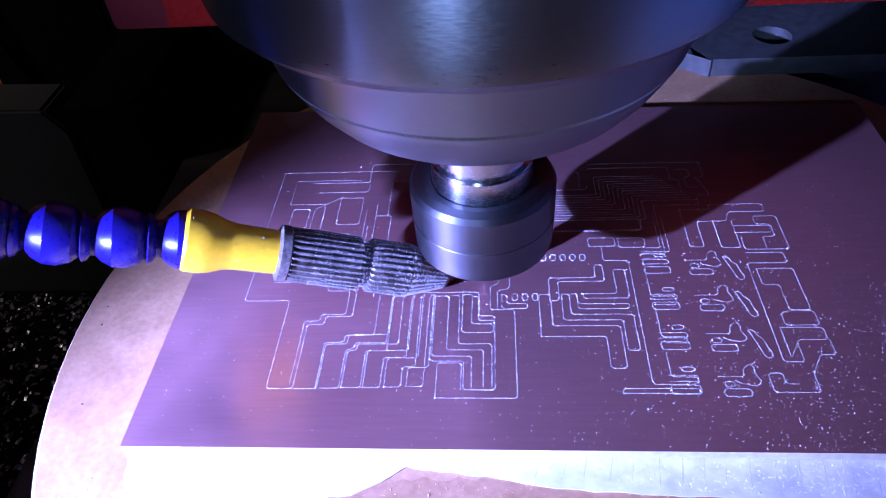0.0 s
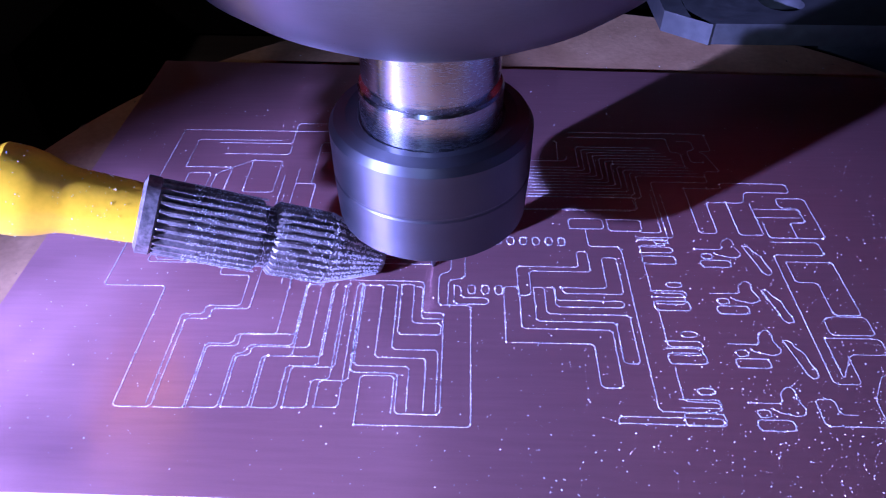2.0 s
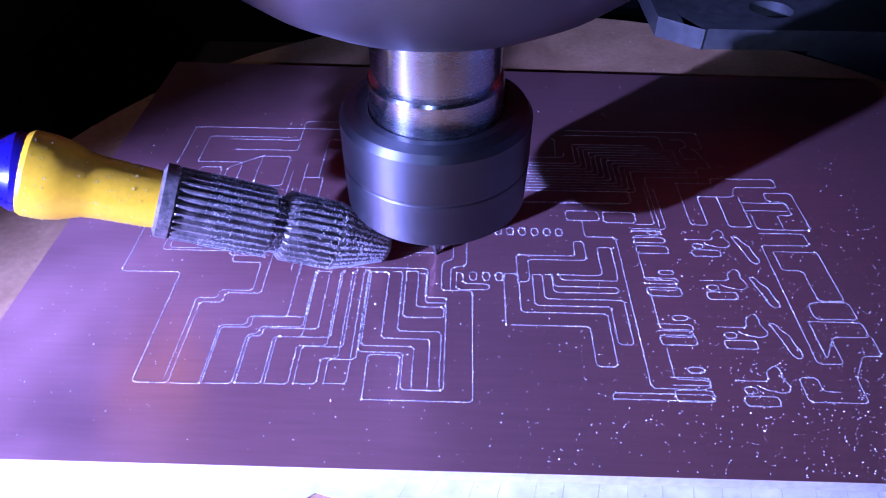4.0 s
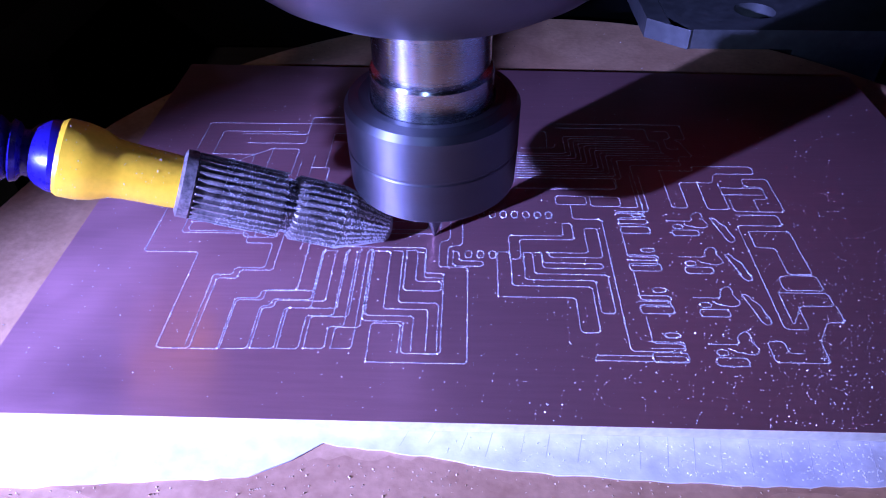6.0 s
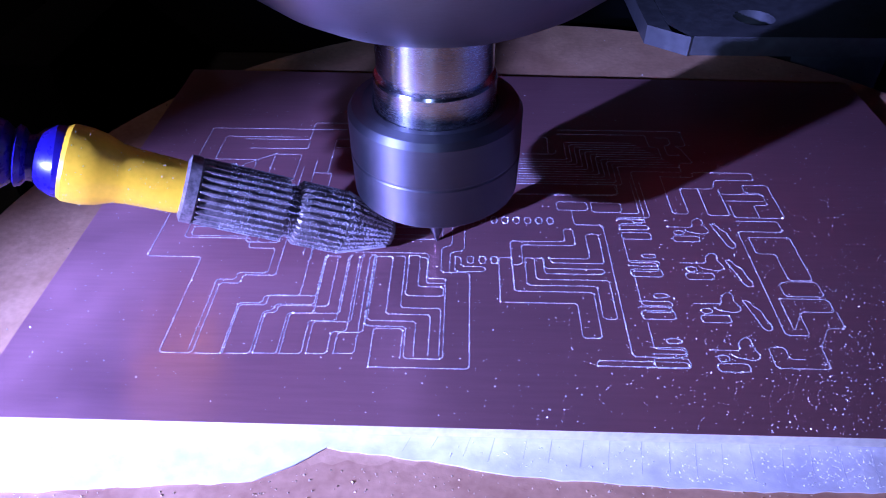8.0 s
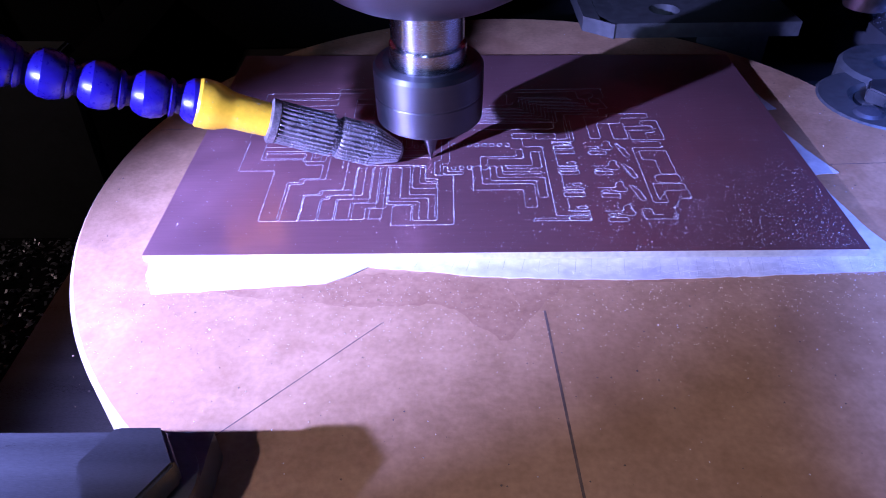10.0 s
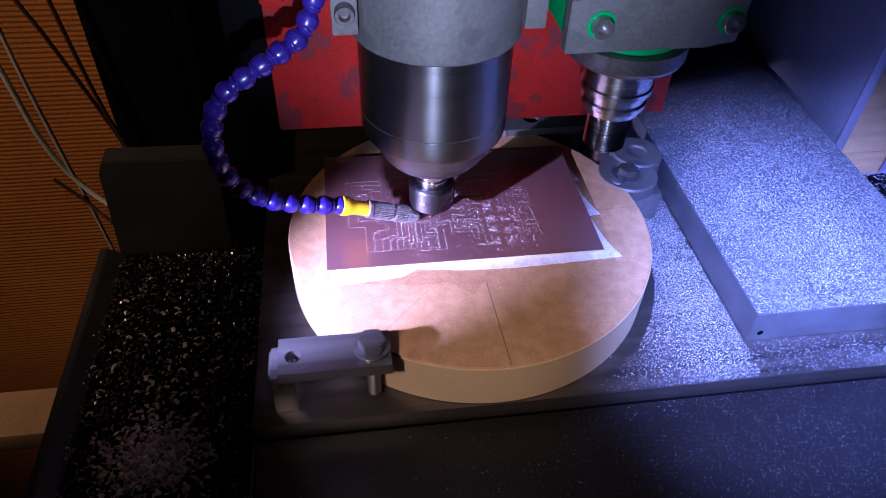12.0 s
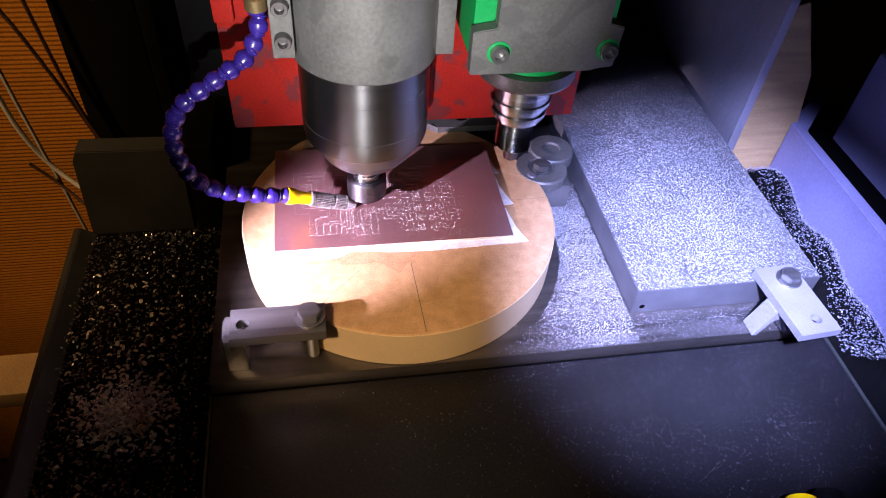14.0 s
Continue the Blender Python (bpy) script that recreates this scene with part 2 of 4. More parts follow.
def smooth_line(points, steps=8):
    """A Catmull-Rom curve through the points."""
    p = [Vector(q) for q in points]
    p = [2 * p[0] - p[1]] + p + [2 * p[-1] - p[-2]]
    out = []
    for a, b, c, d in zip(p, p[1:], p[2:], p[3:]):
        for i in range(steps):
            t = i / steps
            out.append(0.5 * (2 * b + (c - a) * t + (2 * a - 5 * b + 4 * c - d) * t * t + (3 * b - a - 3 * c + d) * t ** 3))
    return out + [p[-2]]


def tube(points, r, seg=10):
    bm = bmesh.new()
    rings, up = [], Vector((0.3, 0.2, 1)).normalized()
    for i, p in enumerate(points):
        d = (points[min(i + 1, len(points) - 1)] - points[max(i - 1, 0)]).normalized()
        side = d.cross(up).normalized()
        top = side.cross(d)
        rings.append([bm.verts.new(p + r * (math.cos(a) * side + math.sin(a) * top)) for a in (2 * math.pi * k / seg for k in range(seg))])
    for a, b in zip(rings, rings[1:]):
        for i in range(seg):
            bm.faces.new((a[i], a[(i + 1) % seg], b[(i + 1) % seg], b[i]))
    bm.faces.new(rings[0][::-1])
    bm.faces.new(rings[-1])
    bmesh.ops.recalc_face_normals(bm, faces=bm.faces)
    return bm


def along(a, b):
    """A placement at a whose z axis points to b."""
    d = Vector(b) - Vector(a)
    return Matrix.Translation(a) @ d.to_track_quat("Z", "Y").to_matrix().to_4x4()


def hexagon(r):
    return [(r * math.cos(math.pi / 3 * i), r * math.sin(math.pi / 3 * i)) for i in range(6)]


def hex_bolt(name, parent, at, head, height, shank, length, mat="steel"):
    """A hexagon-head bolt with its washer; at is the underside of the head."""
    x, y, z = at
    bolt = part(name, prism(hexagon(head / 1.732), 0.8, 0.8 + height, 0.35), mat, parent, "hexagon steel bolt head", at)
    part("washer", lathe([(shank, 0), (head * 0.72, 0), (head * 0.72, 0.8), (shank, 0.8)], 32), mat, bolt)
    prof, zz = [], 0.7
    while zz > -length:
        prof += [(shank, zz), (shank * 0.86, zz - 0.4)]
        zz -= 0.8
    part("thread", lathe(prof, 20), mat, bolt)
    return bolt


def socket_screw(parent, at, r, mat="darksteel", facing=(90, 0, 0)):
    """A cap screw with a hexagon socket, its head towards -y."""
    x, y, z = at
    turn = Euler([radians(a) for a in facing]).to_matrix().to_4x4()
    screw = part("screw", lathe([(r, 0), (r, 3.0), (r * 0.92, 3.4), (r * 0.58, 3.4), (r * 0.5, 1.2), (0, 1.2)], 32, turn), mat, parent, "", at)
    return screw

# ---- room and machine frame ----
ROOM = 1100
for name, b in (("wall_north", (-ROOM, ROOM, ROOM, ROOM + 100, -900, 1250)), ("wall_south", (-ROOM, ROOM, -ROOM - 100, -ROOM, -900, 1250)),
                ("wall_west", (-ROOM - 100, -ROOM, -ROOM, ROOM, -900, 1250)), ("wall_east", (ROOM, ROOM + 100, -ROOM, ROOM, -900, 1250))):
    solo(name, box(*b), "wall", "dim plastered workshop wall", "wall", kind="structure")
solo("floor", box(-ROOM, ROOM, -ROOM, ROOM, -1000, -900), "floor", "grey concrete workshop floor", "floor", kind="structure")
solo("ceiling", box(-ROOM, ROOM, -ROOM, ROOM, 1250, 1350), "wall", "dim painted workshop ceiling", "ceiling", kind="structure")

BED = -22.6
stand = thing("machine_stand", (0, 0, -900), "dark steel stand under the milling machine", "stand")
part("stand_top", box(-122, 460, -320, 420, 760, 790, 3), "blackmetal", stand)
for x in (-100, 440):
    for y in (-300, 400):
        part("leg", box(x - 20, x + 20, y - 20, y + 20, 0, 760, 2), "black", stand)
part("riser", box(-26, 255, -250, 260, 790, 863, 2), "black", stand)

bed = thing("machine_bed", (0, 0, -30.2), "ground steel machine bed dusted with fine chips", "machine bed")
part("bed_plate", box(-28.5, 257, -52, 262, 0, 7.6, 0.5), "bed", bed)
part("edge_notch", box(28.4, 28.8, -52.12, -51.9, 0.4, 7.4), "darksteel", bed)
apron = thing("front_table", (0, 0, -37), "black painted steel table in front of the bed", "table")
part("tabletop", box(-28, 256, -262, -52.6, 0, 6.6, 0.6), "blackmetal", apron)
part("edge_strip", box(-29.4, -28.2, -262, -52.6, -3, 7.0, 0.3), "grey", apron, "bare grey metal edge strip")
part("edge_strip", box(256.2, 257.6, -262, -52.6, -3, 7.0, 0.3), "grey", apron, "bare grey metal edge strip")

bar = thing("side_bar", (0, 0, BED), "long flat steel bar covered with bright chips", "steel bar")
part("bar", box(161.5, 254, -34.5, 258, 0, 15.6, 0.5), "dusted", bar)

part("screw_hole", lathe([(0, -0.02), (1.3, -0.02), (1.3, 0.05), (0, 0.05)], 20, pose(166.5, -34.5, 4.5, 90)), "black", bar, "small dark screw hole")

# ---- wooden disc, tape and circuit board ----
disc = thing("mdf_disc", (59.5, 23, BED), "round brown fibreboard spoil disc on the bed", "wooden disc")
part("disc", lathe([(0, 0), (74.0, 0), (74.5, 0.6), (74.6, 10), (74.5, 20.4), (74.0, 21.0), (0, 21.0)], 128), "mdf", disc)
part("rim", lathe([(74.3, 0.5), (74.75, 0.7), (74.85, 10), (74.75, 20.2), (74.3, 20.5)], 128), "rim", disc, "paler sawn edge")


def pencil(a, b, w=0.22):
    d = (Vector(b) - Vector(a)).normalized()
    n = Vector((-d.y, d.x)) * w / 2
    bm = prism([(a[0] + n.x, a[1] + n.y), (b[0] + n.x, b[1] + n.y), (b[0] - n.x, b[1] - n.y), (a[0] - n.x, a[1] - n.y)], 21.0, 21.03)
    part("pencil_line", bm, "pencil", disc, "thin pencil line")


pencil((0.5, -34), (2.0, -73.5), 0.35)
pencil((56, 3), (74, 3.6), 0.13)
pencil((-44, -58), (-22, -36), 0.12)
pencil((-70, 18), (-60, 18.5), 0.12)


def ragged(points, rough, step=1.2, seed=1):
    """Break an outline into short steps and shake it a little."""
    rnd, out = random.Random(seed), []
    for a, b in zip(points, points[1:] + points[:1]):
        a, b = Vector(a), Vector(b)
        n = max(1, int((b - a).length / step))
        for i in range(n):
            p = a.lerp(b, i / n)
            out.append((p.x + rnd.uniform(-rough, rough), p.y + rnd.uniform(-rough, rough)))
    return out


M["soaked"] = material("oil_soaked_mdf", (0.41, 0.25, 0.13), 0.65, 0, 0.25, 900, 0.7, 1100, color2=(0.32, 0.18, 0.09), spec=0.3)
stain = [(-50, -27), (-30, -26), (-2, -25.5), (28, -25.2), (29, -27.5), (14, -28.6), (3, -30), (-2, -36), (-5, -40), (-10, -36), (-14, -32.5), (-26, -33), (-38, -31.6), (-48, -29.5)]
part("oil_stain", prism(ragged(stain, 0.35, 1.0, 9), 20.99, 21.012), "soaked", disc, "darker wavy oil stain")

tape_label = "torn strip of white double-sided tape under the board"
for k, outline in enumerate((
        [(0.4, 1), (35, 1), (34.6, -1.3), (31.7, -3.4), (28.4, -5.0), (24.8, -5.4), (18, -5.9), (10, -6.6), (3.2, -7), (1.2, -3)],
        [(34, 1), (110, 1), (112, -0.4), (117, -3.1), (85, -4.5), (72, -4.8), (61, -4.4), (51.6, -3.9), (44, -2.6), (36, -1.7), (34.2, -1.4)],
        [(108.5, -0.6), (112, -0.5), (116.8, -2.9), (113.5, 6), (111.8, 14), (110.9, 20.5), (108.5, 21.5)],
        [(108.5, 22.2), (115.6, 23), (113, 31), (111.2, 38), (111.0, 45), (108.5, 45.5)],
        [(108.5, 46), (113.2, 46.6), (111.4, 54), (111.3, 60), (110.2, 69), (108.5, 69)])):
    solo("tape_strip", prism(ragged(outline, 0.12, seed=k), -1.58 + 0.012 * k, -1.42 + 0.012 * k), "tape", tape_label, "tape", group="tape strips round the board")

rnd = random.Random(4)
for k in range(26):
    x = 42 + 2.6 * k + rnd.uniform(-0.3, 0.3)
    low = -1.6 - 2.6 * min(1, (x - 36) / 28)
    a, b = (x + 0.3, 0), (x - 0.3 + rnd.uniform(-0.15, 0.15), low + rnd.uniform(0, 1.2))
    w = rnd.uniform(0.02, 0.05)
    crease = solo("tape_crease", prism([(a[0] - w, a[1]), (b[0] - w, b[1]), (b[0] + w, b[1]), (a[0] + w, a[1])], -1.41, -1.395), "crease", "", "")
    crease.parent = bpy.data.objects["tape_strip.001"]

board = thing("circuit_board", (0, 0, -1.4), "copper-clad circuit board with milled traces on the disc", "circuit board")
outline = [(0, 0), (110, 0), (110, 69.8), (0, 72.3)]
part("laminate", prism(outline, 0.08, 1.36), "laminate", board)
part("copper_foil", prism(outline, 1.36, 1.4), "copper", board)


def groove(points, w=0.09):
    """One isolation cut: a pale line with raised burrs, along corner points."""
    pts, bm = [], bmesh.new()
    rounded = [points[0]]
    for a, p, b in zip(points, points[1:], points[2:]):
        a, p, b = Vector(a), Vector(p), Vector(b)
        rounded += [p + (q - p).normalized() * min(0.3, (q - p).length / 2) for q in (a, b)]
    for p in rounded + [points[-1]]:
        if not pts or (Vector(p) - pts[-1]).length > 0.05:
            pts.append(Vector(p))
    if len(pts) < 2:
        return
    rings = []
    for i, p in enumerate(pts):
        d0 = (p - pts[i - 1]).normalized() if i else (pts[1] - p).normalized()
        d1 = (pts[i + 1] - p).normalized() if i + 1 < len(pts) else d0
        n0, n1 = Vector((-d0.y, d0.x)), Vector((-d1.y, d1.x))
        n = n0 + n1
        n = n / max(n.dot(n0), 0.5) * w / 2 if n.length > 0.2 else n0 * w / 2
        q = p - d0 * w * 0.4 if i == 0 else p + d0 * w * 0.4 if i + 1 == len(pts) else p
        rings.append([bm.verts.new((q.x + k * n.x, q.y + k * n.y, z)) for k, z in ((1, 1.37), (0.75, 1.425), (-0.75, 1.425), (-1, 1.37))])
    for a, b in zip(rings, rings[1:]):
        for i in range(3):
            bm.faces.new((a[i], b[i], b[i + 1], a[i + 1]))
    bmesh.ops.recalc_face_normals(bm, faces=bm.faces)
    part("milled_trace", bm, "groove", board)
    ALL_CUTS.append(pts)


ALL_CUTS = []


def cut(text):
    groove([tuple(float(v) for v in p.split(",")) for p in text.split()])


def pad(x, y, w=0.8, h=1.3):
    c = 0.22
    groove([(x - w / 2 + c, y - h / 2), (x + w / 2 - c, y - h / 2), (x + w / 2, y - h / 2 + c), (x + w / 2, y + h / 2 - c), (x + w / 2 - c, y + h / 2),
            (x - w / 2 + c, y + h / 2), (x - w / 2, y + h / 2 - c), (x - w / 2, y - h / 2 + c), (x - w / 2 + c, y - h / 2)], 0.12)


cut("9.4,32.9 9.4,23.2 15.9,23.2 15.9,8.3 19.3,8.3 19.3,18.8 21.6,18.8 21.6,20.2 25.3,20.2 25.3,27.9 26.6,27.9 26.6,31.4")
cut("18.8,8.7 18.8,19.1 18.8,19.4 20.9,19.4 20.9,20.6 24.3,20.6 24.3,25 21,25 21,26.8 12.7,26.8 12.7,36.9")
cut("12.9,31.2 20.3,31.2 21.1,29.7 13.2,29.7")
cut("13.3,28.9 20.7,28.9 20.7,27.2 13.4,27.2 13.4,28.9")
cut("12.7,33.5 21.5,33.5 21.5,31.4")
cut("21.8,32.1 21.8,26.1 23.6,26.1 23.6,31.8")
cut("24.5,31.8 24.5,28.1 25.9,28.1 25.9,31.9")
cut("22.2,8.4 22.2,15.7 24.8,15.7 24.8,16.9 28.7,16.9 28.7,31")
cut("19.6,8.3 22.1,8.3")
cut("22.8,8.4 25.2,8.4 25.2,14.4 26.3,14.7 26.3,15.6 30.5,15.6 30.5,23.8 31,24.1 30.6,23.7 30.6,17 25.3,17 25.3,15.4 22.4,15.4 22.4,8.4")
cut("25.6,8.5 27.9,8.5 27.9,14.3 30.7,14.3 30.7,23.8 32.5,23.8 32.1,23.8 32.1,15.4 26.7,15.4 26.7,14.3 25.5,14.3 25.5,8.5")
cut("28.3,8.5 30.4,8.5 30.4,13.2 33.3,13.2 33.3,23.8 33.9,24.2 33.5,23.8 33.5,14.3 28.2,14.3 28.2,8.5")
cut("30.8,8.6 33,8.6 33,11.7 34.6,11.7 34.6,23.9 35.3,24.2 34.9,23.8 34.9,13.1 30.9,13.1 30.9,8.6")
cut("33.6,8.7 35.8,8.7 35.8,23.9 36.6,24.3 36.3,23.9 36.3,11.6 33.7,11.6 33.7,8.7")
cut("31.9,27.1 31.9,24.6 42.4,24.6 42.7,24.3 42.7,20.2 44.8,20.2 44.8,8.2 40.8,8.2 40.8,12.6 36.4,12.6 36.4,23.9 37.8,23.9 38.5,23.9 38.5,14.4 43.3,14.4 43.3,8.6")
cut("38.9,24 40,24 40,15.4 44.4,15.4 44.4,8.6")
cut("40.4,24 41,24.2 41.7,24.2 41.7,18.8 44.6,18.8 44.6,17.3 40.4,17.3 40.4,24")
cut("42,23.8 42.6,23.8 42.6,19.4 44.8,19.4")
cut("35.9,24.2 36.6,23.9 36.6,13.4 41.8,13.4 41.8,8.5")
cut("37.4,7 37.4,12.3 40.5,12.3 40.5,8.2")
cut("37.4,7 47.5,7 47.5,21.3 44.2,21.3 44.2,25.7 45.4,26.2 45.4,32")
cut("45.2,21.3 45.2,24.8 46.9,25.3 46.9,30.1 46.7,30.4 46.7,32.6")
cut("31.5,29.5 42.7,29.5 42.7,28 31.6,28 31.6,29.5")
cut("31.4,27.2 44.2,27.2 44.2,32.8")
cut("45.9,24.1 46.5,24.1 46.5,22.4 49.3,22.4 49.3,21.5 45.8,21.5 45.8,24.1")
cut("51.4,16.6 59.3,16.6 59.3,11.5 61.3,11.5 61.3,18.4 52.5,18.4 52.5,24.1 50.9,24.1 50.9,16.6")
cut("52.4,23.1 52.4,27.2 59,27.2 59,29.7 60.2,29.7 60.2,26.5 53.7,26.5 53.7,23.1 52.8,22.7 52.4,23.1")
cut("54,24 54,19.4 61.8,19.4 61.8,14.3 63.3,14.3 63.3,20.4 55.1,20.4 55.1,24.1 54,24.1")
cut("55.4,24.1 56.2,24.1 56.2,22.3 63,22.3 63,21.4 56.1,21.4 56.1,24.1")
cut("56.8,24.1 61.6,24.1 61.6,28.8 63.2,28.8 63.2,23.3 57,23.3 57,24.1")
cut("58.7,33.7 58.7,35.4 62.6,35.4 62.6,33.6 58.7,33.6")
cut("63,35.3 66.9,35.3 66.9,33.3 63.1,33.3 63.1,35.3")
cut("60.5,33.6 60.5,30.6 64,30.6 64,9.1 69.2,9.1 69.7,9.8 69.2,10.2 66.4,10.2 66.4,14")
cut("60.3,7.7 60.3,8.5 69.4,8.5 69.4,7.8 60.3,7.8")
cut("66,32 69.1,32 69.1,31 66.1,31 66.1,28.7 66.1,23.6 69.3,23.6 69.3,22.1 66.4,22.1")
cut("66.3,21.6 66.3,16.5 69.4,16.5 69.4,15.5 66.6,15.5")
cut("53.6,37.1 67,37.1 67,39.5 54.4,39.5")
cut("69,40.2 69,33.1 66.8,33.1")
cut("70.2,40.2 70.2,32.3 66.2,32.3")
cut("14.5,49.8 24.1,49.8 24.1,54.7 36.3,54.7")
cut("15.9,47.3 24.2,47.3 24.2,49.3")
cut("28,41.5 28,50.1 36.7,50.1")
cut("28.3,47.8 33.9,47.8")
cut("31.9,42.9 31.9,46.8 37,46.8")
cut("32.7,42.3 32.7,45.5 37.1,45.5")
cut("9,34.8 9,52.8 29.1,52.8")
cut("11.6,44.3 11.6,50.5 22.5,50.5")
cut("11.6,44.3 17.6,44.3 17.6,37.2 22.4,37.2 22.4,27.3")
cut("12.4,32.8 12.4,43.1 15.2,43.1 15.2,35.9 20.6,35.9 20.6,30.4")
cut("19.5,45.8 23.6,45.8 23.6,39.3 19.9,39.3 19.9,45.8")
cut("12.4,32.8 20.4,32.8 20.4,26.1 24.5,26.1 24.5,42.7")
cut("22.5,27.3 25.1,29 25.1,39.2")
cut("26.1,44.1 26.1,33.4 28.8,33.4 28.8,23.3")
cut("26.2,41.2 28.6,41.2 28.6,33.4")
cut("27.8,31.5 27.8,23.8")
cut("20.1,46.1 15.9,43 15.9,36.7")
cut("60.6,53.6 78.6,53.6 78.6,49.5 76.9,49.5 77.6,48.9 78.6,45.0 76.5,45.0 76.5,42.7 69.5,42.7 69.5,31.8 66.0,31.8")
cut("60.4,52.4 73.3,52.4 73.3,49.1 74.5,49.1 74.5,45.8 73.6,45.8")
cut("74.6,51.7 76.5,51.7 76.5,49.8 75.5,49.6 75.5,47.0 77.0,47.0")
cut("73.1,41.5 77.8,41.5 77.8,42.7 85.8,42.7 85.8,40.9 80.4,40.9 79.7,38.8 75.3,38.8 75.3,33.2 73.3,33.2 73.3,41.5")
cut("77.7,38.7 77.7,33.0 80.4,33.0 80.4,38.7")
cut("80.3,36.2 85.8,36.2 85.8,37.7 80.2,37.7")
cut("80.9,35.4 80.9,32.6 87.1,32.6 87.1,39.8 83.7,39.8 83.7,38.0 85.8,38.0 85.8,35.3 84.0,35.3 84.0,32.7")
cut("80.8,31.9 85.9,31.9 85.9,29.8 80.4,29.8 80.4,12.5 82.9,12.5 82.9,15.8")
cut("81.4,28.7 86.3,28.7 86.3,21.0 83.6,21.0 83.6,25.6 81.4,25.6 81.4,28.7")
cut("82.1,20.1 83.0,20.8 86.6,20.8 86.6,18.4 82.3,18.4 82.3,20.1")
cut("81.4,18.0 86.8,18.0 86.8,16.0 83.2,16.0 81.5,13.1 81.5,18.0")
cut("87.0,16.0 87.0,13.6 85.1,13.6 83.4,10.8 83.4,8.0 78.0,8.0 78.0,10.8 79.7,10.8 79.7,9.2 81.2,9.2")
cut("50.3,36.9 66.2,36.9 67.0,37.6 66.7,39.0")
cut("58.6,46.8 58.8,51.3 58.2,51.4")
cut("55.0,46.8 59.6,46.9 59.8,47.8")
for k in range(11):  # nested bus of cuts that runs right, up and right again
    x, y, top = 61.1 + 0.68 * k, 45.5 - 0.61 * k, 43.9 + 0.62 * (10 - k)
    cut("%.2f,%.2f %.2f,%.2f %.2f,%.2f %.2f,%.2f" % (52.6 - 0.2 * k, y, x, y, x, top, 76.4 - 0.55 * (10 - k), top))
for i in range(5):  # comb of narrow fingers over the long slot
    cut("%.1f,33.9 %.1f,30.5 %.1f,30.5 %.1f,33.7" % (31.8 + 1.75 * i, 31.8 + 1.75 * i, 32.9 + 1.75 * i, 32.9 + 1.75 * i))
for i in range(2):
    pad(40.7 + 1.42 * i, 31.0)
for i in range(8):
    pad(47.7 + 1.41 * i, 31.3)
for i in range(3):
    pad(47.6 + 1.4 * i, 23.6)
for k in range(4):  # the four driver cells: pads and the cuts that join them
    y = 28.5 - 6.75 * k
    pad(73.8, y - 0.3, 3.2, 1.1)
    pad(73.1, y + 0.9, 1.2, 0.8)
    groove([(72.0, y + 2.0), (75.1, y + 2.0), (75.1, y + 3.1), (76.2, y + 4.0), (76.7, y + 3.1), (76.3, y + 2.8), (77.0, y + 1.2), (76.1, y + 0.6), (75.0, y + 0.9), (74.2, y + 1.1), (74.0, y + 1.5)])
    if k < 3:
        groove([(77.4, y + 2.6), (78.1, y + 2.6), (78.3, y + 1.5), (78.9, y + 1.3), (79.1, y - 0.5), (79.5, y - 1.3), (79.1, y - 2.0), (78.4, y - 1.8), (78.1, y - 0.2), (77.4, y + 2.6)])
    pad(67.8, y + 0.1, 3.6, 1.3)
    groove([(66.0, y + 1.3), (69.6, y + 1.3), (69.6, y + 2.2), (66.0, y + 2.2)])
    pad(68.6, y + 3.1, 1.6, 0.7)
# burrs and dust along the cuts and over the copper
rnd = random.Random(4)


def grains(spots, lo, hi, z):
    """Small three-sided grains at (x, y) places."""
    verts, faces = [], []
    for x, y in spots:
        s, a = rnd.uniform(lo, hi), rnd.uniform(0, 6.3)
        n = len(verts)
        for k in range(3):
            verts.append(((x + s * math.cos(a + 2.1 * k)) * K, (y + s * math.sin(a + 2.1 * k)) * K, z * K))
        verts.append(((x + rnd.uniform(-s, s) * 0.4) * K, (y + rnd.uniform(-s, s) * 0.4) * K, (z + s * rnd.uniform(0.6, 1.3)) * K))
        faces += [(n, n + 1, n + 3), (n + 1, n + 2, n + 3), (n + 2, n, n + 3), (n + 2, n + 1, n)]
    return verts, faces


def stuff(name, verts, faces, mat, label, category, parent=None, at=(0, 0, 0)):
    me = bpy.data.meshes.new(name)
    me.from_pydata(verts, [], faces)
    me.materials.append(M[mat])
    ob = new(name, me)
    ob.location = [v * K for v in at]
    ob.parent = parent
    return tagged(ob, label, category if not parent else "", kind="stuff")


spots = []
for pts in ALL_CUTS:
    for a, b in zip(pts, pts[1:]):
        for _ in range(int((b - a).length * 6) + 1):
            p = a.lerp(b, rnd.random())
            spots.append((p.x + rnd.gauss(0, 0.04), p.y + rnd.gauss(0, 0.04)))
lumps = [tuple(p) for pts in ALL_CUTS for p in pts if rnd.random() < 0.25]
stuff("burr_lump", *grains(lumps, 0.10, 0.19, 1.39), "burr", "bright lumps of burr at the corners", "burrs", board)
stuff("burr", *grains(spots, 0.04, 0.095, 1.39), "burr", "bright copper burrs along the cuts", "burrs", board)
spots = [(rnd.uniform(1, 109), rnd.uniform(0.5, 70)) for _ in range(1000)] + [(109 - abs(rnd.gauss(0, 28)), abs(rnd.gauss(0, 16))) for _ in range(2400)]
spots = [(x, y) for x, y in spots if 0.3 < x < 109.7 and 0.3 < y < 69]
stuff("copper_dust", *grains(spots, 0.03, 0.10, 0.0), "burr", "fine copper dust scattered over the board", "dust")
bpy.data.objects["copper_dust"].location.z = 0.0

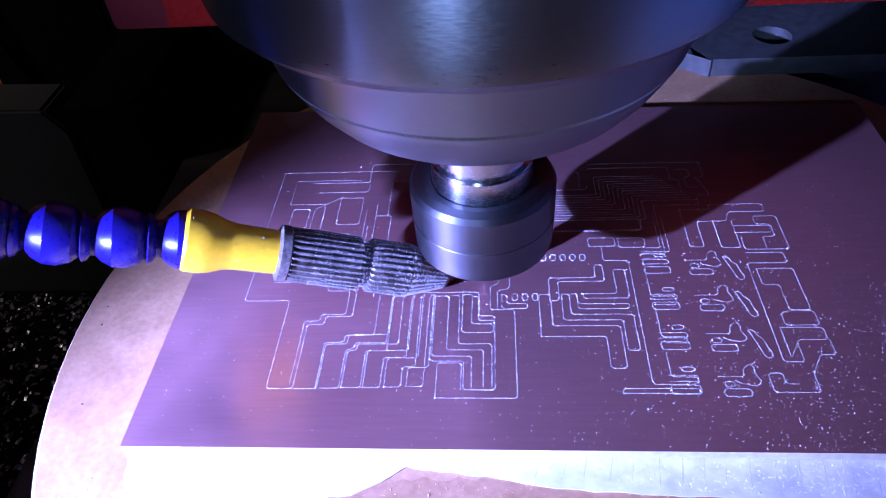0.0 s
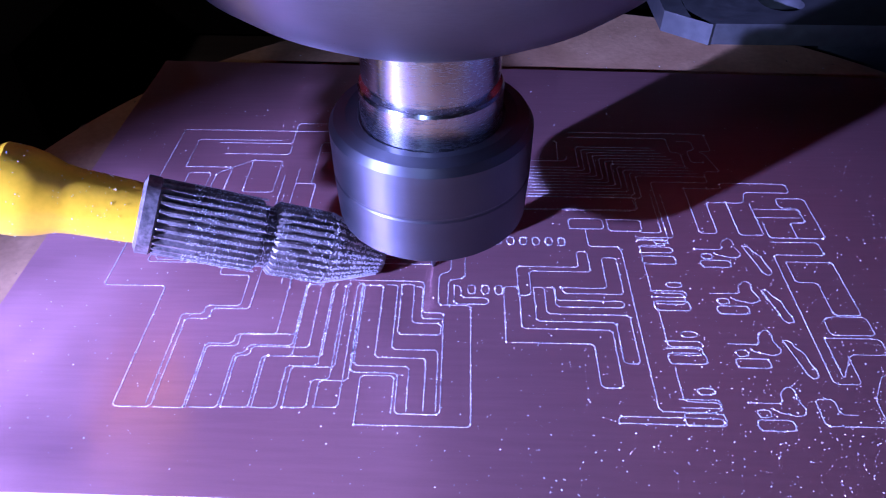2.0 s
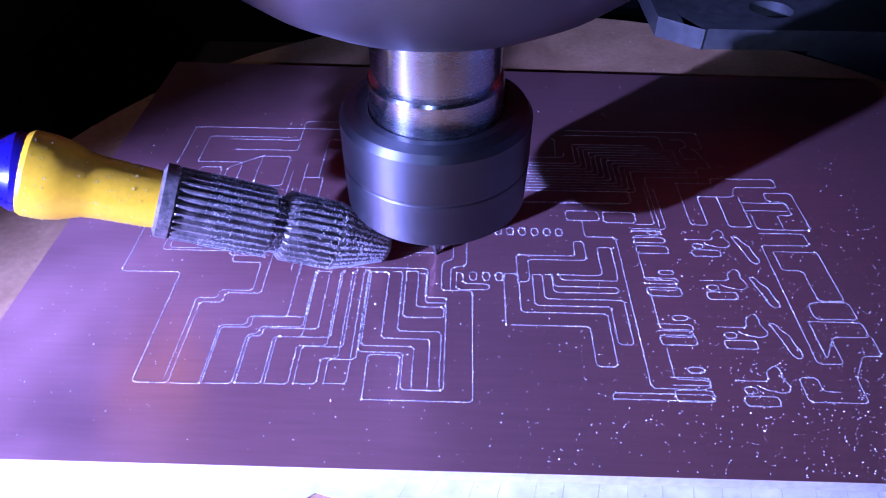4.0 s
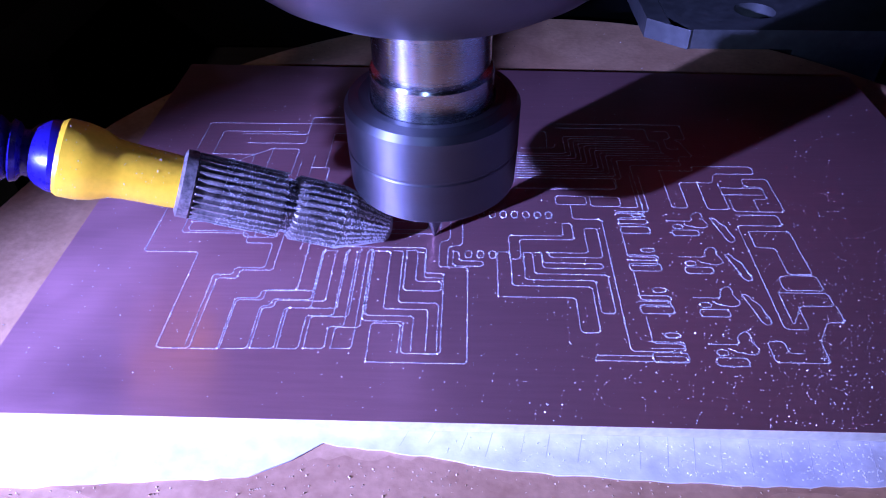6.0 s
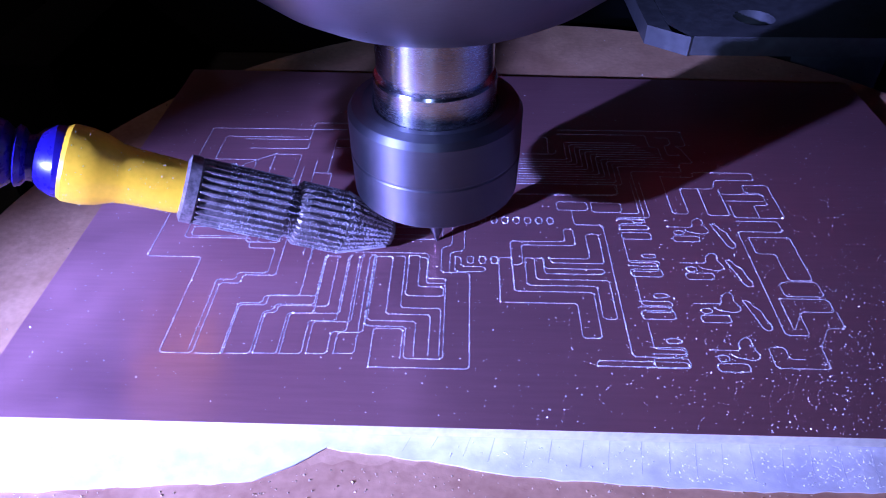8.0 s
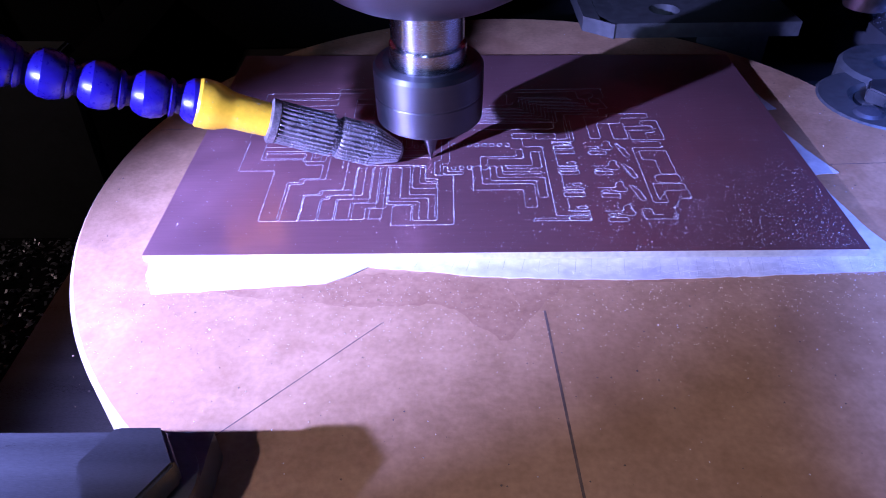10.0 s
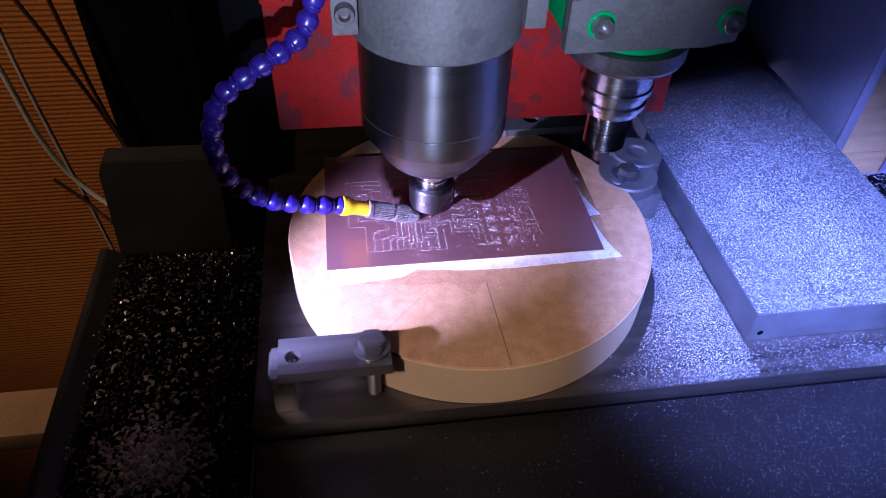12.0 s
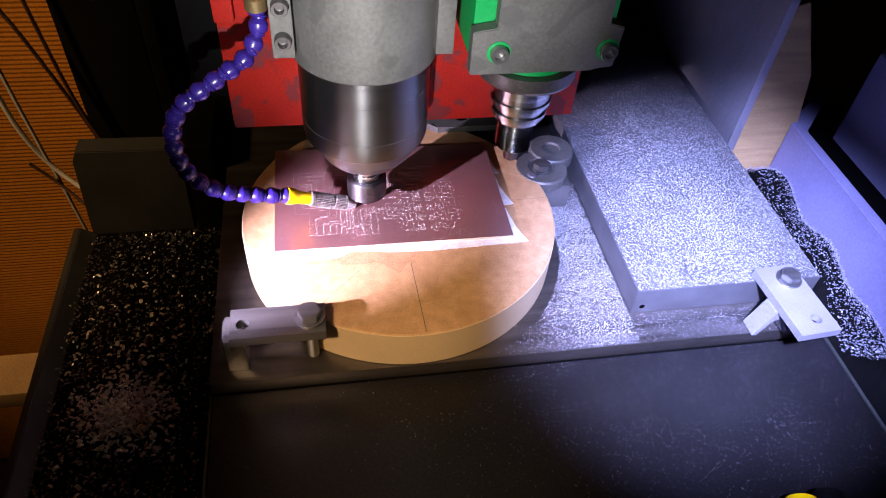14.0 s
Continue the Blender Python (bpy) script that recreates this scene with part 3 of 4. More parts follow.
lumps = [(x, rnd.uniform(-4.2, -0.3) * min(1, (x - 30) / 30)) for x in (116 - abs(rnd.gauss(0, 30)) for _ in range(1200)) if x > 45]
stuff("tape_lump", *grains(lumps, 0.05, 0.13, -1.42), "tape", "small lumps of glue and dust on the tape", "", bpy.data.objects["tape_strip.001"])
bits = [(59.5 + 73 * math.sqrt(q) * math.cos(w), 23 + 73 * math.sqrt(q) * math.sin(w)) for q, w in ((rnd.random(), rnd.uniform(0, 6.28)) for _ in range(700))]
stuff("disc_dust", *grains(bits[:400], 0.06, 0.2, -1.6), "pencil", "dark specks of dust on the fibreboard", "dust")
crumbs = [(rnd.uniform(-4, 120), -3.5 - abs(rnd.gauss(0, 9))) for _ in range(1500)]
stuff("disc_crumbs", *grains(crumbs, 0.05, 0.17, -1.6), "rim", "pale crumbs of fibreboard dust in front of the tape", "dust")
stuff("disc_grit", *grains(bits[400:], 0.05, 0.14, -1.6), "burr", "bright specks of grit on the fibreboard", "dust")

# ---- main spindle with its clamp ----
SX, SY = 43.5, 27.0
spindle = thing("main_spindle", (SX, SY, 0), "steel milling spindle with collet nut and engraving cutter", "spindle")
part("spindle_body", lathe([(0, 30.5), (6.8, 29.6), (8.4, 28.8), (10.8, 29.4), (13.2, 30.4), (15.6, 31.8), (17.7, 33.5), (19.4, 35.6), (20.6, 37.6), (20.95, 38.5), (21.0, 38.9),
                            (21.35, 39.05), (21.9, 41.0), (22.6, 43.2), (23.1, 44.5), (23.2, 44.8), (23.75, 45.0), (25.2, 45.5), (26.1, 46.5), (26.45, 48.2), (26.5, 55.0),
                            (26.3, 55.25), (26.5, 55.5), (26.5, 140), (0, 140)], 112), "polished", spindle)
part("seam_ring", lathe([(26.3, 55.0), (26.6, 55.15), (26.6, 55.4), (26.3, 55.5)], 96), "steel", spindle)
part("edge_ring", lathe([(22.9, 44.4), (23.3, 44.55), (23.3, 44.8), (22.9, 44.9)], 96), "steel", spindle)
part("edge_ring", lathe([(20.7, 38.4), (21.15, 38.6), (21.15, 38.9), (20.7, 39.0)], 96), "steel", spindle)
part("shaft", lathe([(6.3, 14), (6.3, 21.9), (6.15, 22.2), (5.7, 22.45), (5.7, 22.7), (5.95, 22.9), (5.95, 32)], 64), "shaft", spindle)
nut = part("collet_nut", lathe([(3.0, 8.7), (8.6, 8.7), (9.0, 9.1), (9.15, 13.5), (9.07, 13.65), (9.07, 13.8), (9.15, 13.95), (9.15, 18.2), (8.7, 18.9), (7.6, 19.2), (6.6, 19.0), (6.4, 18.6), (0, 18.4)], 96),
           "nut", spindle, "turned steel collet nut")
part("collet", lathe([(1.7, 8.2), (2.8, 8.3), (3.0, 9.5)], 32), "nut", nut)
part("cutter", lathe([(0, -0.15), (0.09, -0.12), (1.55, 4.6), (1.6, 5.0), (1.6, 9)], 24), "polished", spindle, "pointed engraving cutter")

clamp = thing("spindle_clamp", (SX, SY, 0), "grey cast clamp sleeve round the spindle", "clamp")
part("sleeve", lathe([(26.58, 84.6), (28.0, 84.6), (28.5, 85.2), (28.5, 126), (28.0, 126.8), (26.58, 126.8)], 96), "cast", clamp)
part("flange", box(-34.2, -26.3, -18, 30, 91, 150, 0.5), "cast", clamp)
part("flange", box(25.4, 32.2, -18, 30, 91, 150, 0.5), "cast", clamp)
part("back_bracket", box(-33.6, 31.5, 26.8, 34.8, 91, 200, 0.8), "cast", clamp)
for z in (98.7, 111.6, 124.4, 137):
    socket_screw(clamp, (-30.2, -18.2, z), 3.0)

# ---- coolant hose ----
hose = thing("coolant_hose", (SX, SY, 0), "blue jointed coolant hose with a yellow nozzle adapter", "coolant hose")
P0, P1 = Vector((-5.8, -0.8, 1.8)), Vector((-37.0, -7.8, 15.8))
nz = along(P0, P1)
part("nozzle_tip", lathe([(0.8, -0.6), (1.5, -0.4), (1.9, 0.6), (3.3, 5.2), (3.4, 5.8), (0, 5.8)], 36, nz), "knurl", hose, "dust-coated conical metal tip")
part("knurled_ring", lathe([(3.2, 5.4), (3.65, 5.8), (3.65, 10.9), (3.3, 11.3)], 112, nz, 28, 0.55), "knurl", hose, "dusty knurled metal ring")
part("neck", lathe([(2.9, 11.0), (2.9, 13.0)], 32, nz), "darksteel", hose)
part("knurled_ring", lathe([(3.3, 12.4), (3.6, 12.8), (3.6, 21.6), (3.3, 22.0)], 112, nz, 28, 0.55), "knurl", hose, "dusty knurled metal ring")
part("collar", lathe([(3.2, 21.6), (3.65, 21.9), (3.65, 23.0), (3.0, 23.3)], 40, nz), "knurl", hose)
part("adapter", lathe([(2.75, 22.8), (2.85, 24), (2.95, 28.4), (3.1, 29.6), (3.7, 31.2), (3.95, 32.6), (3.95, 34.2), (3.5, 34.9), (2.6, 35.0)], 48, nz), "yellow", hose, "yellow plastic hose adapter")
line = smooth_line([P1 - (P1 - P0).normalized() * 1.0, (-50.5, -12.5, 21.5), (-64.0, -17.3, 29.6), (-73.9, -19.5, 42.3), (-75.7, -19.7, 58.4), (-70.3, -18.3, 71.8),
                    (-56.4, -13, 80.0), (-45, -7, 85.6), (-39.6, -1.4, 95), (-39.6, 0, 103)], 30)
walked = 5.0
for a, b in zip(line, line[1:]):
    walked += (b - a).length
    if walked >= 6.6:
        walked = 0.0
        m = along(a, b)
        part("hose_segment", lathe([(1.9, -3.6), (2.5, -3.3), (3.3, -2.4), (3.7, -1.0), (3.6, 0.4), (3.0, 1.5), (2.35, 2.1), (2.3, 2.7), (2.9, 3.1), (3.1, 3.6), (2.4, 4.0), (1.8, 4.0)], 28, m), "blue", hose)
part("fitting", lathe([(3.2, 101), (4.2, 101.4), (4.2, 106), (3.6, 106.4), (3.6, 110), (4.6, 110.2), (4.6, 116), (0, 116)], 24, Matrix.Translation((-39.6, 0, 0))), "brass", hose, "brass hose fitting")
part("fitting_block", box(-46, -33.7, -4, 30, 112, 128, 1), "brass", hose, "brass supply block")

# white dust caught on the ribs of the nozzle
verts, faces = [], []
for _ in range(9000):
    h, a = rnd.uniform(0.2, 23) ** 0.94 if rnd.random() < 0.75 else rnd.uniform(0, 6), rnd.uniform(0, 6.28)
    if rnd.random() < 0.8:  # most of it lies on the ridges
        a = (rnd.randrange(28) + rnd.uniform(0.42, 0.83)) * 2 * math.pi / 28
    r = (3.62 if 12.2 < h or 5.8 < h < 11 else 3.0) if h > 5.6 else 1.8 + 0.33 * h
    if rnd.random() < 0.04:
        h, r = rnd.uniform(24, 34), 2.95
        r = 2.95 if h < 29 else 3.1 + 0.28 * (h - 29.6) if h < 32.4 else 3.95
    p = nz @ Vector((r * math.cos(a), r * math.sin(a), h))
    q = rnd.uniform(0.03, 0.085) * (1.4 if h < 8 else 1)
    n = len(verts)
    for d in ((q, 0, 0), (-q * 0.5, q, 0), (-q * 0.5, -q, 0), (0, 0, q * 1.2), (0, 0, -q)):
        verts.append(tuple((c + e) * K for c, e in zip(p, d)))
    faces += [(n, n + 1, n + 3), (n + 1, n + 2, n + 3), (n + 2, n, n + 3), (n + 1, n, n + 4), (n + 2, n + 1, n + 4), (n, n + 2, n + 4)]
stuff("dust", verts, faces, "tape", "white dust caught on the nozzle ribs", "dust", hose)

# ---- red carriage plate and column ----
red = thing("red_carriage", (0, 62, 0), "red painted carriage plate behind the spindles", "carriage plate")
part("plate", box(-16.5, 152, 0, 12, 22.5, 330, 1.2), "red", red)
part("side_rib", box(-16.5, -8, -6, -0.2, 80, 330, 1.0), "red", red)
column = thing("machine_column", (0, 0, -900), "black machine column behind the bed", "column")
part("column", box(-34, 158, 128, 250, 877.6, 1400, 2), "black", column)
part("saddle", box(-34, 158, 74.4, 127.8, 932, 1400, 1.5), "black", column)

# ---- second spindle ----
GX, GY = 110.0, 24.0
second = thing("second_spindle", (GX, GY, 0), "green and grey tool spindle with a stepped steel collet", "spindle")
part("front_plate", prism([(-28, 83.6), (20, 84.0), (24, 85.0), (29.5, 85.6), (30.5, 102.5), (24.5, 104), (24.5, 190), (-19, 190), (-19, 103), (-28, 101.5)], 0, 6, 0.4,
                          Matrix.Translation((0, -12.4, 0)) @ pose(0, 0, 0, 90)), "cast", second, "grey machined front plate")
part("housing", box(-27, 29.5, -12, 34, 86, 200, 1.5), "green", second, "green painted housing")
part("green_disc", lathe([(0, 81.5), (17.5, 81.5), (18, 82), (18, 86.5), (0, 86.5)], 64), "green", second)
part("flange", lathe([(0, 71), (15, 71), (20.5, 74.5), (21.2, 76), (21.2, 81.4), (0, 81.4)], 72), "darksteel", second, "dark steel bearing flange")
prof = [(0, 70.8), (12.6, 70.8), (12.6, 63.2), (13.2, 62.6), (13.2, 60.8), (11.6, 60.2), (11.4, 57), (12.2, 56.4), (12.2, 54.6), (10.6, 54), (10.4, 51.5), (8.2, 50.6)]
z = 50.0
while z > 36:
    prof += [(8.0, z), (7.3, z - 0.7)]
    z -= 1.4
part("collet", lathe(prof + [(6.2, 35.4), (0, 35.2)], 64), "shaft", second)
part("drawbolt", lathe([(0, 28), (3.2, 28), (3.4, 29), (3.4, 36)], 24), "darksteel", second)
for x in (-17.6, 25.6):
    s = socket_screw(second, (x, -18.2, 93.2), 3.5, "steel")
    part("green_ring", lathe([(3.7, 0), (4.6, 0), (4.6, 0.25), (3.7, 0.25)], 40, pose(x, -18.42, 93.2, 90)), "green", second)

# ---- clamps on the bed ----
left = thing("clamp_bar", (0, 0, BED), "steel clamp bar with a bolt holding the disc", "clamp", "clamps on the bed")
bm = plate_with_hole(-16.7, -3, -50, -35, 21.6, 26.4, -11.8, -43.0, 2.6)
plate_with_hole(-3, 20.8, -50, -35, 21.6, 26.4, 14.7, -41.8, 2.4, bm=bm)
part("bar", bm, "steel", left, "flat grey steel bar with two holes")
part("foot_block", box(-20.5, -12.2, -46.5, -36, 0, 21.5, 0.5), "steel", left)
part("foot_lip", box(-19.4, -16.9, -49.5, -36.5, 17.5, 24.0, 0.4), "steel", left)
hex_bolt("bolt", left, (14.7, -41.8, 26.5), 8.6, 3.6, 2.4, 25)

toe = thing("toe_clamp", (0, 0, BED), "bent steel toe clamp bolted on the bar", "clamp", "clamps on the bed")
tilt = Matrix.Translation((231, -49, 0)) @ pose(0, 0, 0, 0, 0, 4) @ Matrix.Translation((-231, 49, 0))
bm = plate_with_hole(221, 241, -69, -50, 16.0, 20.0, 233, -61.5, 2.6)
plate_with_hole(221, 241, -50, -29.5, 16.0, 20.0, 233, -38, 2.4, bm=bm)
bmesh.ops.transform(bm, matrix=tilt, verts=bm.verts)
part("plate", bm, "alu", toe, "scratched light metal plate with holes")
part("foot", prism([(212.6, 0), (215.2, 0), (219.2, 8.5), (221.0, 10.6), (223.2, 9.2), (227.4, 1.2), (230, 0), (230, 2.2), (228.6, 3.0), (224.6, 11.2), (224.0, 15.9), (218.6, 15.9), (216.4, 10.0)], 0, 9, 0.3, Matrix.Translation((2, -44.5, 0)) @ pose(0, 0, 0, 90)), "alu", toe, "bent strap folded into an arched foot")
hex_bolt("bolt", toe, (233, -38, 20.1), 8, 3.4, 2.3, 3)

back = thing("hold_down", (137, 50, BED), "steel hold-down block with a round washer", "clamp", "clamps on the bed")
part("block", box(-13, 15, -9, 22, 0, 15, 0.8), "steel", back)
part("round_washer", lathe([(0, 15.1), (13.2, 15.1), (13.8, 15.8), (13.8, 20.5), (13.0, 21.4), (7.4, 21.4), (6.6, 20.2), (0, 20.2)], 56), "cast", back, "thick round dusty steel washer")
hex_bolt("bolt", back, (0, 0, 20.2), 8, 3.0, 2.3, 2)
part("dust_clump", lathe([(0, 21.2), (3.0, 21.3), (2.3, 22.0), (1.0, 22.4), (0, 22.5)], 14, Matrix.Translation((-6.5, -6, 0))), "dusted", back, "clump of grey dust")
part("rear_washer", lathe([(4.2, 15.1), (11.5, 15.1), (12, 15.8), (12, 21.5), (11.2, 22.4), (5, 22.4), (4.2, 21.6)], 48, Matrix.Translation((9, 14, 0))), "cast", back, "thick steel washer with an open hole")
rear = thing("rear_clamp", (0, 0, -1.5), "dusty grey clamp plate with a hole behind the board", "clamp", "clamps on the bed")
bm = plate_with_hole(84, 132, 83.5, 116, 0, 3.6, 101, 92.5, 3.8)
for v in bm.verts:
    if v.co.x < 84.1 and v.co.y < 83.6:
        v.co.x += 3.0
        v.co.y -= 0.4
part("plate", bm, "cast", rear)
part("chamfer", prism([(80.2, 88.5), (87.0, 83.1), (83.9, 89), (83.9, 116), (80.2, 116)], 0, 3.6), "cast", rear)
part("foot", box(112, 131, 96, 115, -21, -0.2, 0.6), "cast", rear)

# ---- left side: chip tray, plates, cables ----
tray = thing("chip_tray", (0, 0, -110), "dark metal chip tray beside the bed", "tray")
part("tray_floor", box(-112, -29.6, -260, 84, 44, 48, 0.5), "black", tray)
part("tray_side", prism([(-116, 44), (-112.2, 44), (-104.5, 48.1), (-112.6, 53.4), (-116, 53.4)], 0, 344, 0.4, Matrix.Translation((0, 84, 0)) @ pose(0, 0, 0, 90)), "grey", tray, "dark grey sloping sheet-metal side")
part("tray_end", box(-116, -29.6, -266, -260.2, 44, 60, 0.6), "grey", tray)
part("tray_support", box(-112, -32, -260, 84, 0, 43.8, 1), "black", tray)
plate = thing("end_plate", (0, 0, -110), "scuffed grey end plate over the chip tray", "plate")
part("plate", prism([(-108, 46), (-52, 44), (-50, 98), (-54, 104), (-101, 105), (-104, 98)], 0, 12, 0.6, Matrix.Translation((0, 97, 0)) @ pose(0, 0, 0, 90)), "grey", plate)
part("rail", box(-50, -34, 86, 240, 0, 104, 0.8), "black", plate)
post = thing("black_post", (0, 0, -900), "tall black machine post", "post")
part("post", box(-113, -70, 150, 190, 0, 1300, 1.5), "black", post)
part("brown_edge", box(-69.6, -62, 150, 158, 0, 1300, 0.8), "black", post, "dark brown edge strip")
panel = thing("orange_panel", (0, 0, -900), "ribbed orange plastic sheet behind the machine", "panel")
bm = bmesh.new()
prev, zz = None, 300.0
while zz < 1300:
    ring = [bm.verts.new((x, 262 + (0.7 if round(zz / 1.8) % 2 else 0), zz)) for x in (-420, -120)]
    if prev:
        bm.faces.new((prev[0], prev[1], ring[1], ring[0]))
    prev, zz = ring, zz + 1.8
back_side = [bm.verts.new((x, 270, z)) for x, z in ((-420, 300), (-120, 300), (-120, 1296), (-420, 1296))]
bm.faces.new(back_side)
part("sheet", bm, "orange", panel)
part("frame_board", box(-420, -118, 271, 290, 0, 1320, 1), "wood", panel, "brown wooden backing board")
plank = thing("wooden_plank", (0, 0, -900), "rough pine plank beside the machine stand", "plank")
part("plank", box(-420, -124, 40, 70, 738, 752, 1), "wood", plank)
part("support", box(-420, -390, 40, 62, 0, 737.8, 1), "wood", plank)


def cable(points, r, mat, label):
    solo("cable", tube(smooth_line(points, 8), r), mat, label, "cable", group="cables hanging at the left")


cable([(-175, 150, 140), (-155, 142, 20), (-148, 140, -30), (-135, 138, -60), (-108, 120, -70), (-85, 112, -80)], 1.5, "whitecable", "light grey cable hanging in a curve")
cable([(-150, 150, 160), (-146, 140, 40), (-141, 140, -40), (-138, 140, -70), (-130, 140, -180)], 1.1, "whitecable", "thin light grey cable hanging down")
cable([(-160, 140, 130), (-135, 140, 52), (-127, 140, 30), (-113, 142, -20), (-106, 142, -48), (-95, 130, -70)], 1.1, "cable", "thin dark cable hanging down")
cable([(-128, 142, 130), (-120, 141, 48), (-113, 141, -10), (-104, 140, -45)], 1.1, "cable", "thin dark cable hanging down")
cable([(-150, 138, -52), (-138, 136, -66), (-120, 125, -80), (-98, 110, -92)], 1.0, "cable", "thin dark cable hanging down")

# ---- right side: panel, bracket, enclosure ----
side = thing("aluminium_panel", (0, 0, -900), "brushed aluminium side panel beside the bar", "panel")
part("panel", box(259, 264, 75.6, 262, 860, 1200, 0.8), "alu", side)
part("front_edge", box(258.8, 264.2, 74, 75.4, 860, 1200, 0.4), "alu", side, "sawn bright front edge")
bracket = thing("wooden_bracket", (0, 0, -900), "pale plywood bracket with a dark slot", "bracket")
part("board", prism([(264.3, 874), (312, 874), (301, 926), (279, 971), (264.3, 965)], 0, 9, 0.5, Matrix.Translation((0, 94, 0)) @ pose(0, 0, 0, 90)), "wood", bracket)
part("slot", box(264.6, 272, 84.4, 85.0, 957, 959), "black", bracket)
part("support", box(264.5, 310, 86, 96, 760, 873.8, 1), "wood", bracket)
wall = thing("enclosure", (0, 0, -110), "blue-grey plastic enclosure wall with black gaps", "enclosure")
part("low_rail", prism([(296, -240), (306, -240), (309, 76), (344, 112), (340, 118), (303, 84)], 60, 104, 0.6), "violet", wall)
part("gap_strip", prism([(309, -240), (334, -240), (336, 84), (368, 120), (350, 118), (312, 74)], 60, 92, 0.5), "black", wall)
part("wall", prism([(336, -240), (346, -240), (346, 72), (400, 132), (388, 132), (337, 84)], 60, 150, 0.8), "violet", wall)
part("base", box(257.8, 400, -240, 130, 40, 59.8, 1), "black", wall)
part("support", box(262, 400, -240, 130, 0, 39.8, 1), "black", wall)
tool = thing("hand_tool", (0, 0, -30.4), "yellow and black handle of a hand tool on the table", "hand tool")
th = along((187, -158, 9), (197, -129, 9))
part("grip", lathe([(0, -2), (5, -1), (6.5, 3), (6.5, 22), (5.5, 27), (0, 28)], 28, Matrix.Translation((12, 2, 0)) @ th), "black", tool, "black rubber grip")
part("yellow_body", lathe([(0, 0), (5.5, 0.5), (6.8, 4), (6.8, 24), (6, 28), (0, 29)], 28, th), "yellow", tool, "yellow plastic body")

# ---- metal chips ----
def flakes(places, lo, hi, curl):
    verts, faces = [], []
    for x, y, z in places:
        s, a, t = rnd.uniform(lo, hi), rnd.uniform(0, 6.3), rnd.uniform(-curl, curl)
        c, d, w = math.cos(a), math.sin(a), s * rnd.uniform(0.3, 0.6)
        n = len(verts)
        lift = abs(t) * s + 0.02
        for u, v, h in ((-s, -w, 0), (-s, w, 0), (0, w, lift), (0, -w, lift), (s, w, lift * rnd.uniform(0, 0.6)), (s, -w, 0)):
            verts.append(((x + u * c - v * d) * K, (y + u * d + v * c) * K, (z + h) * K))
        faces += [(n, n + 3, n + 2, n + 1), (n + 3, n + 5, n + 4, n + 2)]
    return verts, faces


def near(cx, cy, sx, sy, box_, count):
    out = []
    while len(out) < count:
        x, y = rnd.gauss(cx, sx), rnd.gauss(cy, sy)
        if box_[0] < x < box_[1] and box_[2] < y < box_[3]:
            out.append((x, y))
    return out


top = BED + 15.65
places = [(x, y, top) for x, y in near(208, 10, 45, 70, (162, 253.5, -34, 190), 44000)]
stuff("bright_chips", *flakes(places, 0.09, 0.31, 0.6), "chip", "fine bright aluminium chips lying on the bar", "chips")
places = [(x, y, BED + 0.05) for x, y in near(148, 0, 22, 45, (60, 161, -51.5, 60), 22000) if (x - 59.5) ** 2 + (y - 23) ** 2 > 80.5 ** 2]
places += [(x, y, BED + 0.05) for x, y in near(200, -44, 40, 8, (100, 256, -51.5, -35), 1600)]
stuff("bed_chips", *flakes(places, 0.09, 0.26, 0.5), "chip", "fine bright chips scattered over the bed", "chips")
places = [(x, y, -30.35) for x, y in near(190, -70, 60, 34, (-20, 255, -240, -53), 4600)]
places += [(rnd.uniform(-25, 250), rnd.uniform(-220, -54), -30.35) for _ in range(160)]
stuff("table_chips", *flakes(places, 0.06, 0.17, 0.5), "chip", "fine chips sprinkled on the black table", "chips")


